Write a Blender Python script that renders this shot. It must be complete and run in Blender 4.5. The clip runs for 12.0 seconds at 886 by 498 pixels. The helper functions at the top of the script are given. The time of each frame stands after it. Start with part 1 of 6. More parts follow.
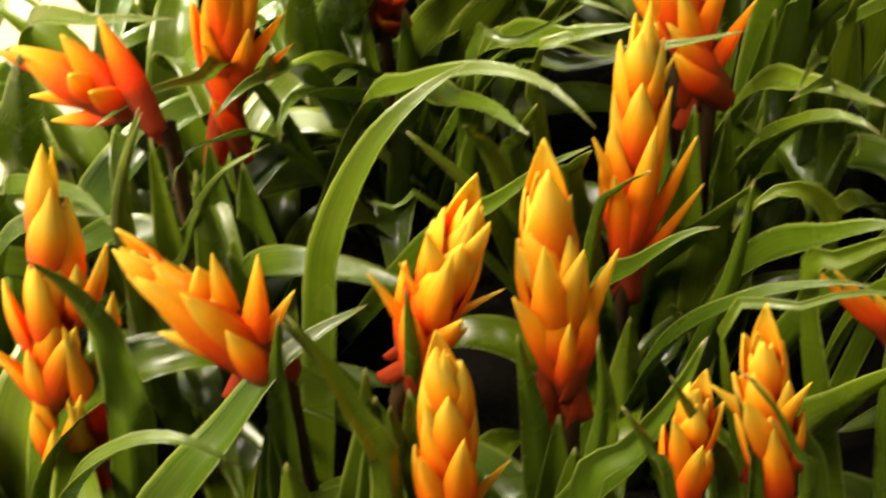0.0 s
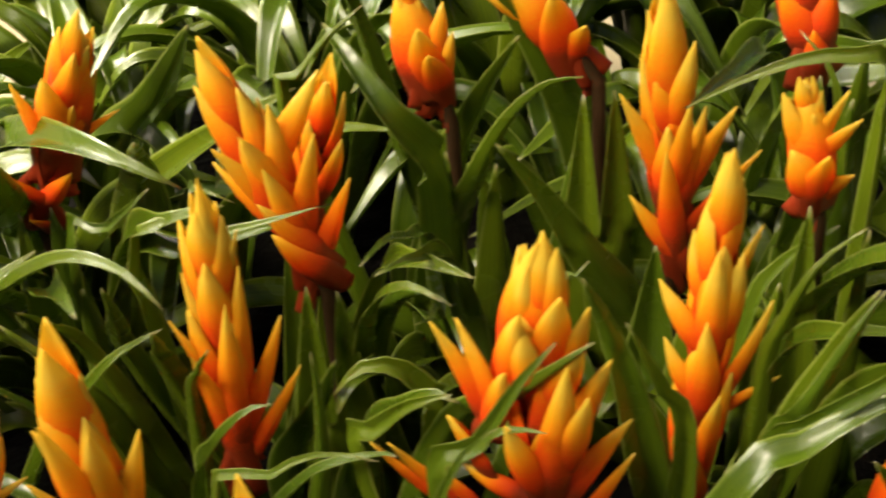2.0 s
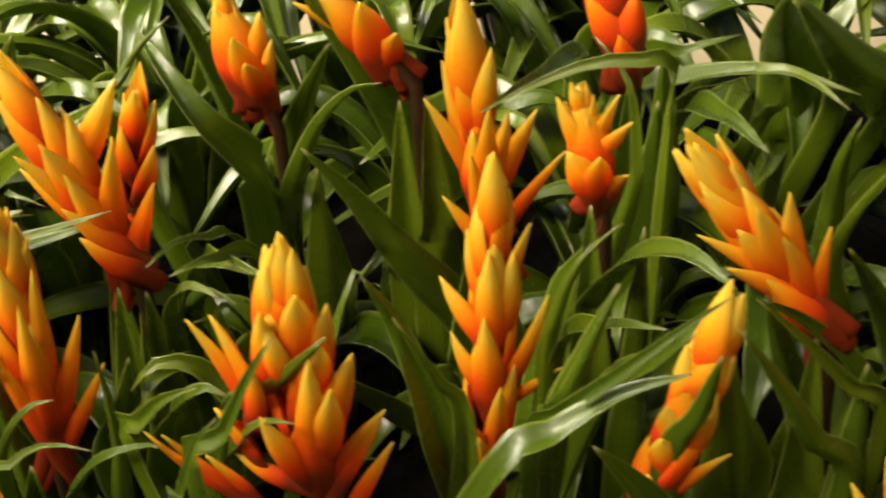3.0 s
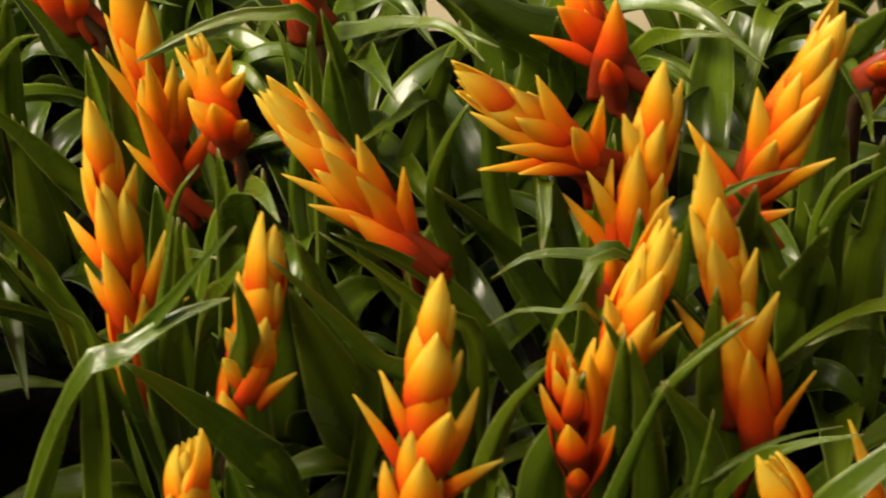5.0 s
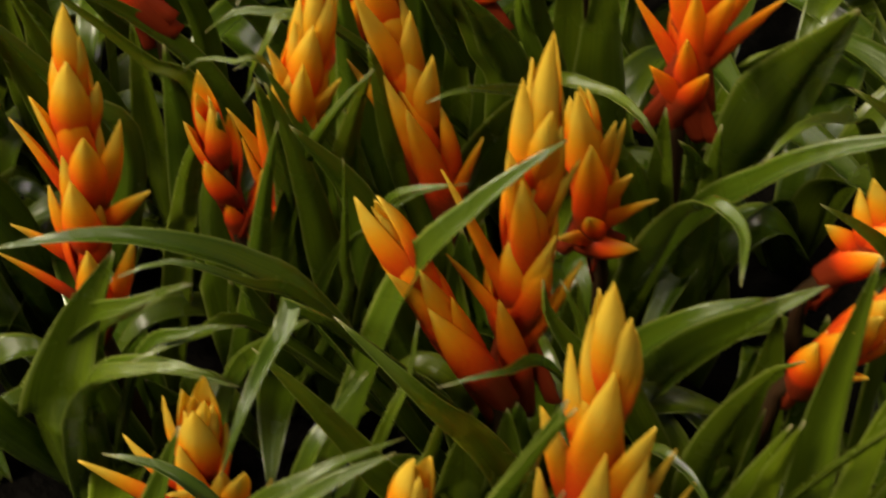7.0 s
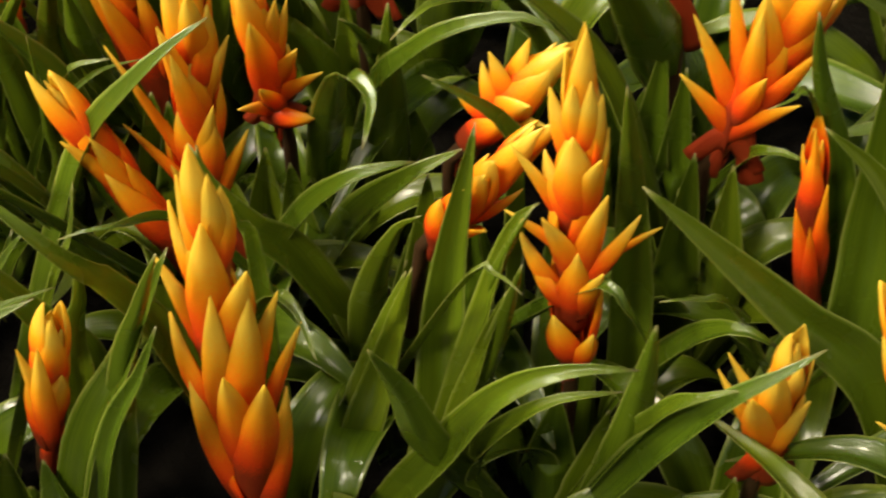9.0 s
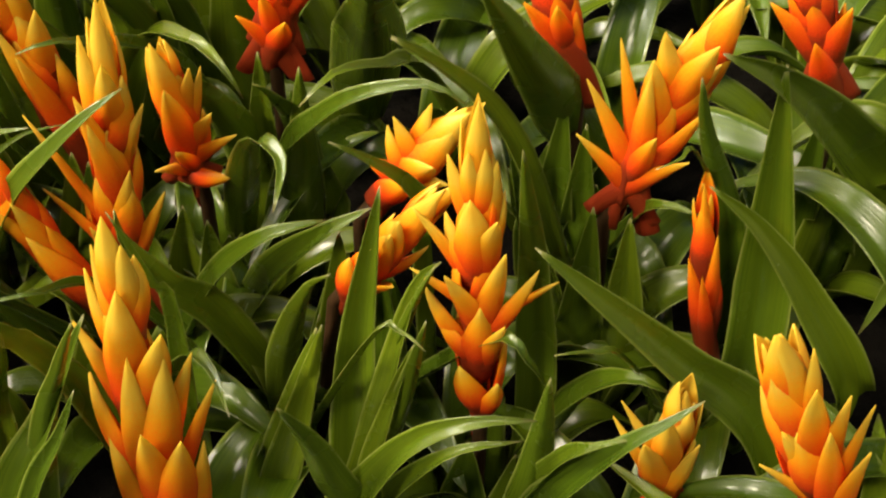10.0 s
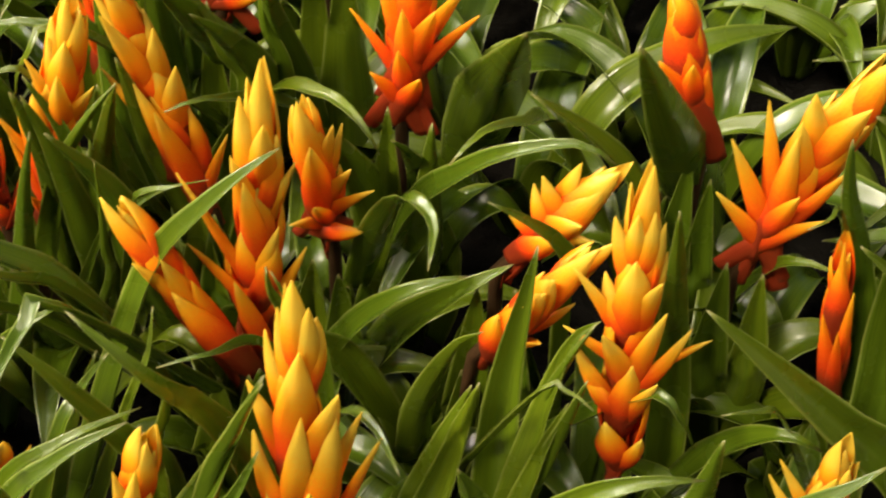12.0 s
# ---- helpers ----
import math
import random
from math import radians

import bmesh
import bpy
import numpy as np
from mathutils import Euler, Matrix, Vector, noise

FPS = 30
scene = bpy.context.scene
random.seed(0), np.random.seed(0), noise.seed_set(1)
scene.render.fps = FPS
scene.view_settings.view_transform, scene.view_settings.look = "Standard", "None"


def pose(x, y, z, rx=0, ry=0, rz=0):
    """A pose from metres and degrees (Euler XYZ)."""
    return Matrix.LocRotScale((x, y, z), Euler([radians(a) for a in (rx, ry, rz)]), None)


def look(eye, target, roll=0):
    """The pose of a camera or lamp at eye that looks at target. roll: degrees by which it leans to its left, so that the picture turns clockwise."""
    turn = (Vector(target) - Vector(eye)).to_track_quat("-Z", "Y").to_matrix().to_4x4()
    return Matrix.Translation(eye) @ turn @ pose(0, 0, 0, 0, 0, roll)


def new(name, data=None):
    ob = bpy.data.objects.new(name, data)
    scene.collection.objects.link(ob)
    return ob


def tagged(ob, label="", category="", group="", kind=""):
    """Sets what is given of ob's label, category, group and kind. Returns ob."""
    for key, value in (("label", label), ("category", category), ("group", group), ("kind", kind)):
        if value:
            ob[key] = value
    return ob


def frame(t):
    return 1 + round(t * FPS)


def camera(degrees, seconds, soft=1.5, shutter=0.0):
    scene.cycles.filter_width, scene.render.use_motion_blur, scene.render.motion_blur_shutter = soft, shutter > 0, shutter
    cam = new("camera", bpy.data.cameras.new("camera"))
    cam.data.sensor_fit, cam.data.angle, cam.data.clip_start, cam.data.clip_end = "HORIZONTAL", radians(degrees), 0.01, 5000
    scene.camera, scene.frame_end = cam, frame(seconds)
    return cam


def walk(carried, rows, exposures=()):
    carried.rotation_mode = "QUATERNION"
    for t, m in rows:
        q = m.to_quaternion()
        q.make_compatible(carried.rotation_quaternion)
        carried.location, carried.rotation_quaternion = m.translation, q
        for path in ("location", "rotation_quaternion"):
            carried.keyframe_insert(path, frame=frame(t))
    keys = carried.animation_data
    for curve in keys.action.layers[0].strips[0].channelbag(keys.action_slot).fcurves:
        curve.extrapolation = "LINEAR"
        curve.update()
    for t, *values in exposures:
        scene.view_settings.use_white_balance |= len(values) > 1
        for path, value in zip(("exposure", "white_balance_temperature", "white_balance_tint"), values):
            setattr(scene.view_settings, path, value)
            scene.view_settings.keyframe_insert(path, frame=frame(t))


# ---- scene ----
cam = camera(34.0, 12.0, soft=2.0, shutter=0.5)
PATH = [
    (0, (0.269, -0.247, 0.828), (-0.074, 1.155, -0.557), -4.7),
    (0.5, (0.296, -0.24, 0.816), (-0.005, 1.25, -0.484), -4.3),
    (1, (0.332, -0.235, 0.802), (0.057, 1.324, -0.42), -3.9),
    (1.5, (0.379, -0.228, 0.795), (0.108, 1.367, -0.382), -4.2),
    (2, (0.433, -0.224, 0.795), (0.152, 1.385, -0.36), -4.8),
    (2.5, (0.482, -0.227, 0.798), (0.209, 1.387, -0.35), -5),
    (3, (0.528, -0.238, 0.807), (0.274, 1.372, -0.351), -4.9),
    (3.2, (0.548, -0.244, 0.812), (0.297, 1.362, -0.353), -4.9),
    (4.8, (0.703, -0.272, 0.825), (0.47, 1.307, -0.38), -4.8),
    (5, (0.727, -0.273, 0.822), (0.481, 1.303, -0.384), -4.7),
    (5.5, (0.784, -0.278, 0.817), (0.498, 1.275, -0.411), -4.7),
    (6, (0.842, -0.284, 0.811), (0.508, 1.23, -0.453), -4.9),
    (6.5, (0.887, -0.293, 0.808), (0.543, 1.173, -0.509), -4.2),
    (7, (0.929, -0.3, 0.811), (0.592, 1.107, -0.57), -3.5),
    (7.5, (0.97, -0.309, 0.808), (0.646, 1.047, -0.626), -3.2),
    (7.7, (0.983, -0.314, 0.809), (0.677, 1.022, -0.647), -2.8),
    (9.3, (1.078, -0.335, 0.861), (0.875, 0.974, -0.637), -1),
    (9.5, (1.082, -0.338, 0.867), (0.896, 0.985, -0.621), -0.6),
    (10, (1.082, -0.34, 0.885), (0.939, 1.004, -0.589), 0.4),
    (10.5, (1.079, -0.339, 0.898), (0.948, 1.02, -0.564), 0.6),
    (11, (1.07, -0.337, 0.903), (0.923, 1.035, -0.545), 0),
    (11.5, (1.037, -0.34, 0.904), (0.892, 1.044, -0.533), 0.3),
    (12, (1.003, -0.344, 0.9), (0.87, 1.031, -0.547), 1),
]
walk(cam, [(t, look(eye, target, roll)) for t, eye, target, roll in PATH],
     exposures=[(0, 0.89), (2.5, 0.62), (5, 0.52), (6.5, 0.08), (7.5, 0.55), (9.5, 1.15), (12, 1.26)])

# ---- light: a key from high on one side, and pale unseen area lamps added ----
world = bpy.data.worlds.new("world")
scene.world = world
world.use_nodes = True
nt = world.node_tree
sky = nt.nodes.new("ShaderNodeTexSky")
sky.sky_type, sky.sun_disc = "NISHITA", False
sky.sun_elevation, sky.sun_rotation = radians(52), radians(211)
back = nt.nodes["Background"]
back.inputs["Strength"].default_value = 0.022
nt.links.new(sky.outputs["Color"], back.inputs["Color"])

sun = new("sun", bpy.data.lights.new("sun", "SUN"))
sun.data.energy, sun.data.angle, sun.data.color = 1.95, radians(10), (1.0, 0.87, 0.63)
sun.matrix_world = look((-0.36, -0.60, 0.90), (0, 0, 0))

def area_lamp(where, towards, size, watts, colour):
    lamp = new("added_area_lamp", bpy.data.lights.new("added_area_lamp", "AREA"))
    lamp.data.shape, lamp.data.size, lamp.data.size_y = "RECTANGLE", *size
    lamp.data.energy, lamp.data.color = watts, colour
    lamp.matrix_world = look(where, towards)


# unseen lamp added behind on the left, for sheen on the leaves
area_lamp((-0.9, 1.05, 1.15), (0.1, 0.3, 0.4), (0.9, 0.5), 34, (1.0, 0.91, 0.70))
# unseen lamp added above the camera side, to brighten the right end
area_lamp((1.50, -0.25, 1.85), (1.0, 0.10, 0.4), (0.5, 0.4), 7, (1.0, 0.87, 0.63))
# unseen lamp added front left, so that brightness falls off rightwards
area_lamp((-0.95, -0.35, 2.0), (0.4, 0.20, 0.4), (0.9, 0.6), 80, (1.0, 0.87, 0.63))


# ---- materials ----
def material(name, rough=0.5, spec=0.5):
    m = bpy.data.materials.new(name)
    m.use_nodes = True
    p = m.node_tree.nodes["Principled BSDF"]
    p.inputs["Roughness"].default_value = rough
    p.inputs["Specular IOR Level"].default_value = spec
    return m, m.node_tree.nodes, m.node_tree.links, p


def ramp(nodes, stops):
    r = nodes.new("ShaderNodeValToRGB")
    e = r.color_ramp.elements
    while len(e) < len(stops):
        e.new(0.5)
    for el, (at, col) in zip(e, stops):
        el.position, el.color = at, (*col, 1)
    return r


def mix_rgb(nodes, links, fac, a, b, blend="MIX"):
    n = nodes.new("ShaderNodeMix")
    n.data_type, n.blend_type = "RGBA", blend
    for socket, v in ((n.inputs[0], fac), (n.inputs[6], a), (n.inputs[7], b)):
        if isinstance(v, (int, float)):
            socket.default_value = v
        elif isinstance(v, tuple):
            socket.default_value = (*v, 1)
        else:
            links.new(v, socket)
    return n.outputs[2]


def maths(nodes, links, op, a, b=0.0, clamp=False):
    n = nodes.new("ShaderNodeMath")
    n.operation, n.use_clamp = op, clamp
    for socket, v in zip(n.inputs, (a, b)):
        if isinstance(v, (int, float)):
            socket.default_value = v
        else:
            links.new(v, socket)
    return n.outputs[0]


def noise_tex(nodes, links, scale, vector=None, detail=3.0, stretch=None):
    n = nodes.new("ShaderNodeTexNoise")
    n.inputs["Scale"].default_value, n.inputs["Detail"].default_value = scale, detail
    if stretch:
        mp = nodes.new("ShaderNodeMapping")
        mp.inputs["Scale"].default_value = stretch
        links.new(vector, mp.inputs["Vector"])
        vector = mp.outputs["Vector"]
    if vector is not None:
        links.new(vector, n.inputs["Vector"])
    return n.outputs["Fac"]


def glow_through(m, nodes, links, p, colour, share):
    """Lets some light pass through a thin blade."""
    t = nodes.new("ShaderNodeBsdfTranslucent")
    links.new(colour, t.inputs["Color"])
    mx = nodes.new("ShaderNodeMixShader")
    mx.inputs[0].default_value = share
    links.new(p.outputs[0], mx.inputs[1])
    links.new(t.outputs[0], mx.inputs[2])
    links.new(mx.outputs[0], nodes["Material Output"].inputs["Surface"])


def leaf_material():
    m, nodes, links, p = material("leaf_green", 0.3, 0.55)
    uv = nodes.new("ShaderNodeUVMap").outputs["UV"]
    info = nodes.new("ShaderNodeObjectInfo")
    sep = nodes.new("ShaderNodeSeparateXYZ")
    links.new(uv, sep.inputs[0])
    base = ramp(nodes, [(0.0, (0.038, 0.068, 0.003)), (0.5, (0.082, 0.116, 0.003)), (1.0, (0.146, 0.178, 0.005))])
    links.new(info.outputs["Random"], base.inputs[0])
    streak = noise_tex(nodes, links, 1.0, uv, 4.0, (22, 0.9, 1))
    lines = noise_tex(nodes, links, 1.0, uv, 2.0, (70, 0.7, 1))
    c = mix_rgb(nodes, links, maths(nodes, links, "MULTIPLY", maths(nodes, links, "SUBTRACT", streak, 0.3), 1.6, True), base.outputs[0], (0.145, 0.205, 0.010))
    c = mix_rgb(nodes, links, maths(nodes, links, "MULTIPLY", maths(nodes, links, "SUBTRACT", lines, 0.3), 1.5, True), c, (0.030, 0.068, 0.004))
    blotch = noise_tex(nodes, links, 24, nodes.new("ShaderNodeTexCoord").outputs["Object"], 3.0)
    c = mix_rgb(nodes, links, maths(nodes, links, "MULTIPLY", blotch, 0.38), c, (0.018, 0.052, 0.003))
    # thin pale rim along both edges
    off = maths(nodes, links, "ABSOLUTE", maths(nodes, links, "SUBTRACT", sep.outputs[0], 0.5))
    rim = maths(nodes, links, "MULTIPLY", maths(nodes, links, "SUBTRACT", off, 0.45), 20.0, True)
    c = mix_rgb(nodes, links, maths(nodes, links, "MULTIPLY", rim, 0.65), c, (0.30, 0.34, 0.07))
    tip = maths(nodes, links, "MULTIPLY", maths(nodes, links, "SUBTRACT", sep.outputs[1], 0.97), 34.0, True)
    c = mix_rgb(nodes, links, maths(nodes, links, "MULTIPLY", tip, 0.7), c, (0.24, 0.20, 0.08))
    links.new(c, p.inputs["Base Color"])
    links.new(maths(nodes, links, "ADD", maths(nodes, links, "MULTIPLY", blotch, 0.18), 0.17), p.inputs["Roughness"])
    p.inputs["Coat Weight"].default_value, p.inputs["Coat Roughness"].default_value = 0.35, 0.16
    bump = nodes.new("ShaderNodeBump")
    bump.inputs["Strength"].default_value, bump.inputs["Distance"].default_value = 0.5, 0.0008
    links.new(maths(nodes, links, "ADD", streak, maths(nodes, links, "MULTIPLY", lines, 0.5)), bump.inputs["Height"])
    links.new(bump.outputs[0], p.inputs["Normal"])
    glow_through(m, nodes, links, p, mix_rgb(nodes, links, 0.55, c, (0.23, 0.32, 0.008)), 0.31)
    return m


def bract_material():
    m, nodes, links, p = material("bract_orange", 0.36, 0.45)
    uv = nodes.new("ShaderNodeUVMap").outputs["UV"]
    info = nodes.new("ShaderNodeObjectInfo")
    tone = nodes.new("ShaderNodeSeparateColor")
    links.new(info.outputs["Color"], tone.inputs[0])
    sep = nodes.new("ShaderNodeSeparateXYZ")
    links.new(uv, sep.inputs[0])
    blotch = noise_tex(nodes, links, 60, nodes.new("ShaderNodeTexCoord").outputs["Object"], 3.0)
    v = maths(nodes, links, "SUBTRACT", maths(nodes, links, "MULTIPLY", sep.outputs[1], 1.55), 0.60)
    v = maths(nodes, links, "ADD", v, maths(nodes, links, "MULTIPLY", maths(nodes, links, "SUBTRACT", blotch, 0.5), 0.30))
    v = maths(nodes, links, "ADD", v, maths(nodes, links, "MULTIPLY", maths(nodes, links, "SUBTRACT", info.outputs["Random"], 0.5), 0.12))
    v = maths(nodes, links, "ADD", v, maths(nodes, links, "SUBTRACT", tone.outputs[0], 0.5), True)
    col = ramp(nodes, [(0.0, (0.27, 0.024, 0.010)), (0.18, (0.74, 0.052, 0.007)), (0.40, (0.86, 0.125, 0.005)), (0.60, (0.85, 0.29, 0.006)), (0.80, (0.78, 0.42, 0.014)), (1.0, (0.70, 0.53, 0.055))])
    links.new(v, col.inputs[0])
    streak = noise_tex(nodes, links, 1.0, uv, 3.0, (26, 1.5, 1))
    c = mix_rgb(nodes, links, maths(nodes, links, "MULTIPLY", streak, 0.16), col.outputs[0], (0.74, 0.20, 0.02))
    links.new(c, p.inputs["Base Color"])
    bump = nodes.new("ShaderNodeBump")
    bump.inputs["Strength"].default_value, bump.inputs["Distance"].default_value = 0.25, 0.0006
    links.new(streak, bump.inputs["Height"])
    links.new(bump.outputs[0], p.inputs["Normal"])
    glow_through(m, nodes, links, p, c, 0.50)
    return m


def plain_material(name, dark, light, rough, scale, bump_depth):
    m, nodes, links, p = material(name, rough, 0.1)
    at = nodes.new("ShaderNodeTexCoord").outputs["Object"]
    n1, n2 = noise_tex(nodes, links, scale, at, 6.0), noise_tex(nodes, links, scale * 0.11, at, 3.0)
    f = maths(nodes, links, "MULTIPLY", maths(nodes, links, "ADD", n1, n2), 0.5)
    links.new(mix_rgb(nodes, links, f, dark, light), p.inputs["Base Color"])
    bump = nodes.new("ShaderNodeBump")
    bump.inputs["Strength"].default_value, bump.inputs["Distance"].default_value = 0.8, bump_depth
    links.new(n1, bump.inputs["Height"])
    links.new(bump.outputs[0], p.inputs["Normal"])
    return m


LEAF, BRACT = leaf_material(), bract_material()
# soil's near-black base colour stands in for the shade between the plants
SOIL = plain_material("shade_dark_potting_soil", (0.002, 0.0018, 0.0014), (0.007, 0.0055, 0.004), 0.95, 90, 0.01)
FLOOR = plain_material("pale_floor", (0.34, 0.28, 0.18), (0.44, 0.37, 0.25), 0.6, 14, 0.002)
# stalk red taken almost to black, as shade among the leaves would
STALK = plain_material("shade_dark_red_stalk", (0.012, 0.011, 0.004), (0.040, 0.016, 0.007), 0.5, 120, 0.001)


# ---- builders ----
def part(name, bm, mat, parent, label=""):
    me = bm if isinstance(bm, bpy.types.Mesh) else bpy.data.meshes.new(name)
    if me is not bm:
        for f in bm.faces:
            f.smooth = True
        bm.to_mesh(me)
        bm.free()
        me.materials.append(mat)
    ob = new(name, me)
    ob.parent = parent
    return tagged(ob, label)


def shell(rings_top, rings_under, closed_tip=True):
    """A thin blade from two sheets of rings, joined round its rim; u across, v along."""
    bm = bmesh.new()
    uvl = bm.loops.layers.uv.new("UVMap")
    rows, cols = len(rings_top), len(rings_top[0])
    coords = {}

    def sheet(rings):
        out = []
        for j, ring in enumerate(rings):
            row = []
            for i, co in enumerate(ring):
                v = bm.verts.new(co)
                coords[v] = (i / (cols - 1), j / (rows - 1))
                row.append(v)
            out.append(row)
        return out

    a, b = sheet(rings_top), sheet(rings_under)
    for j in range(rows - 1):
        for i in range(cols - 1):
            bm.faces.new((a[j][i], a[j][i + 1], a[j + 1][i + 1], a[j + 1][i]))
            bm.faces.new((b[j][i + 1], b[j][i], b[j + 1][i], b[j + 1][i + 1]))
        bm.faces.new((b[j][0], a[j][0], a[j + 1][0], b[j + 1][0]))
        bm.faces.new((a[j][-1], b[j][-1], b[j + 1][-1], a[j + 1][-1]))
    for i in range(cols - 1):
        bm.faces.new((a[-1][i], a[-1][i + 1], b[-1][i + 1], b[-1][i]))
        bm.faces.new((a[0][i + 1], a[0][i], b[0][i], b[0][i + 1]))
    for f in bm.faces:
        for loop in f.loops:
            loop[uvl].uv = coords[loop.vert]
    return bm


def blade(points, width, channel=0.36, twist=0.0, side=None, wave=0.0, rows=28, cols=9, thick=0.0007, seed=0):
    """A strap leaf along a smooth curve through points (root to tip)."""
    rnd = random.Random(seed)
    pts = [Vector(p) for p in points]
    ext = [pts[0] * 2 - pts[1]] + pts + [pts[-1] * 2 - pts[-2]]
    lens = [0.0]
    for p, q in zip(pts, pts[1:]):
        lens.append(lens[-1] + (q - p).length)

    def on(s):
        s *= lens[-1]
        k = max(i for i in range(len(pts) - 1) if lens[i] <= s + 1e-9)
        f = min(1.0, (s - lens[k]) / max(1e-6, lens[k + 1] - lens[k]))
        p0, p1, p2, p3 = ext[k : k + 4]
        return 0.5 * (2 * p1 + (p2 - p0) * f + (2 * p0 - 5 * p1 + 4 * p2 - p3) * f**2 + (3 * p1 - p0 - 3 * p2 + p3) * f**3)

    line = [on(j / (rows - 1)) for j in range(rows)]
    flat = Vector((pts[-1].x - pts[0].x, pts[-1].y - pts[0].y, 0))
    if side is None:
        side = Vector((-flat.y, flat.x, 0)) if flat.length > 0.01 else Vector((1, 0, 0))
    side = Vector(side).normalized()
    top, under = [], []
    ph = rnd.uniform(0, 6.28)
    for j, p in enumerate(line):
        s = j / (rows - 1)
        t = (line[min(j + 1, rows - 1)] - line[max(j - 1, 0)]).normalized()
        sv = (side - t * side.dot(t)).normalized()
        up = sv.cross(t)
        if up.z < 0:
            up = -up
        a = radians(twist) * s + wave * math.sin(ph + s * 7)
        sv, up = sv * math.cos(a) + up * math.sin(a), up * math.cos(a) - sv * math.sin(a)
        w = width * (0.78 + 0.30 * min(1, s / 0.25)) * min(1.0, (1.0 - s) / 0.52 + 0.01) ** 0.80
        w = max(w, 0.0004)
        row_t, row_u = [], []
        for i in range(cols):
            x = 2 * i / (cols - 1) - 1
            lift = channel * w * (abs(x) ** 1.25 - 0.4) + 0.03 * w * math.sin(ph + 3 * x + 9 * s)
            th = thick * (1 - 0.7 * abs(x))
            row_t.append(p + sv * (x * w / 2) + up * (lift + th / 2))
            row_u.append(p + sv * (x * w / 2) + up * (lift - th / 2))
        top.append(row_t)
        under.append(row_u)
    return shell(top, under)


def bract_mesh(name, curl, belly):
    """A plump boat-shaped bract, one unit long along +z and 0.36 wide, wrapped round its hollow side towards -y."""
    rows, cols, top, under = 15, 9, [], []
    for j in range(rows):
        s = j / (rows - 1)
        u = max(0.0, (s - 0.40) / 0.60)
        w = 0.36 * (0.76 + 0.24 * math.sin(1.5708 * min(1.0, s / 0.45))) * max(0.0, 1 - u**1.8) + 0.006
        out = belly * math.sin(s * 2.7) + curl * s * s
        a, b = [], []
        for i in range(cols):
            x = 2 * i / (cols - 1) - 1
            turn = 1.22 * x
            cup = w / 2 * (math.cos(turn) - 1 - 0.10 * abs(x) ** 0.8)
            th = 0.040 * (1 - 0.75 * x * x) * (1 - 0.6 * s) + 0.006
            across = w / 2 * math.sin(turn) / math.sin(1.22)
            a.append(Vector((across, out + cup + th * 0.6, s)))
            b.append(Vector((across * 0.97, out + cup - th * 0.4, s)))
        top.append(b)
        under.append(a)
    bm = shell(top, under)
    me = bpy.data.meshes.new(name)
    for f in bm.faces:
        f.smooth = True
    bm.to_mesh(me)
    bm.free()
    me.materials.append(BRACT)
    return me


BRACTS = [bract_mesh("bract", c, f) for c, f in ((0.00, 0.10), (-0.06, 0.13), (0.10, 0.06), (0.16, 0.04))]


def tube(points, radii, sides=8):
    bm = bmesh.new()
    rings = []
    pts = [Vector(p) for p in points]
    for k, (p, r) in enumerate(zip(pts, radii)):
        t = (pts[min(k + 1, len(pts) - 1)] - pts[max(k - 1, 0)]).normalized()
        x = t.orthogonal().normalized()
        y = t.cross(x)
        rings.append([bm.verts.new(p + (x * math.cos(a) + y * math.sin(a)) * r) for a in (6.2832 * i / sides for i in range(sides))])
    for a, b in zip(rings, rings[1:]):
        for i in range(sides):
            bm.faces.new((a[i], a[(i + 1) % sides], b[(i + 1) % sides], b[i]))
    bm.faces.new(rings[-1])
    return bm


SOIL_Z = 0.13


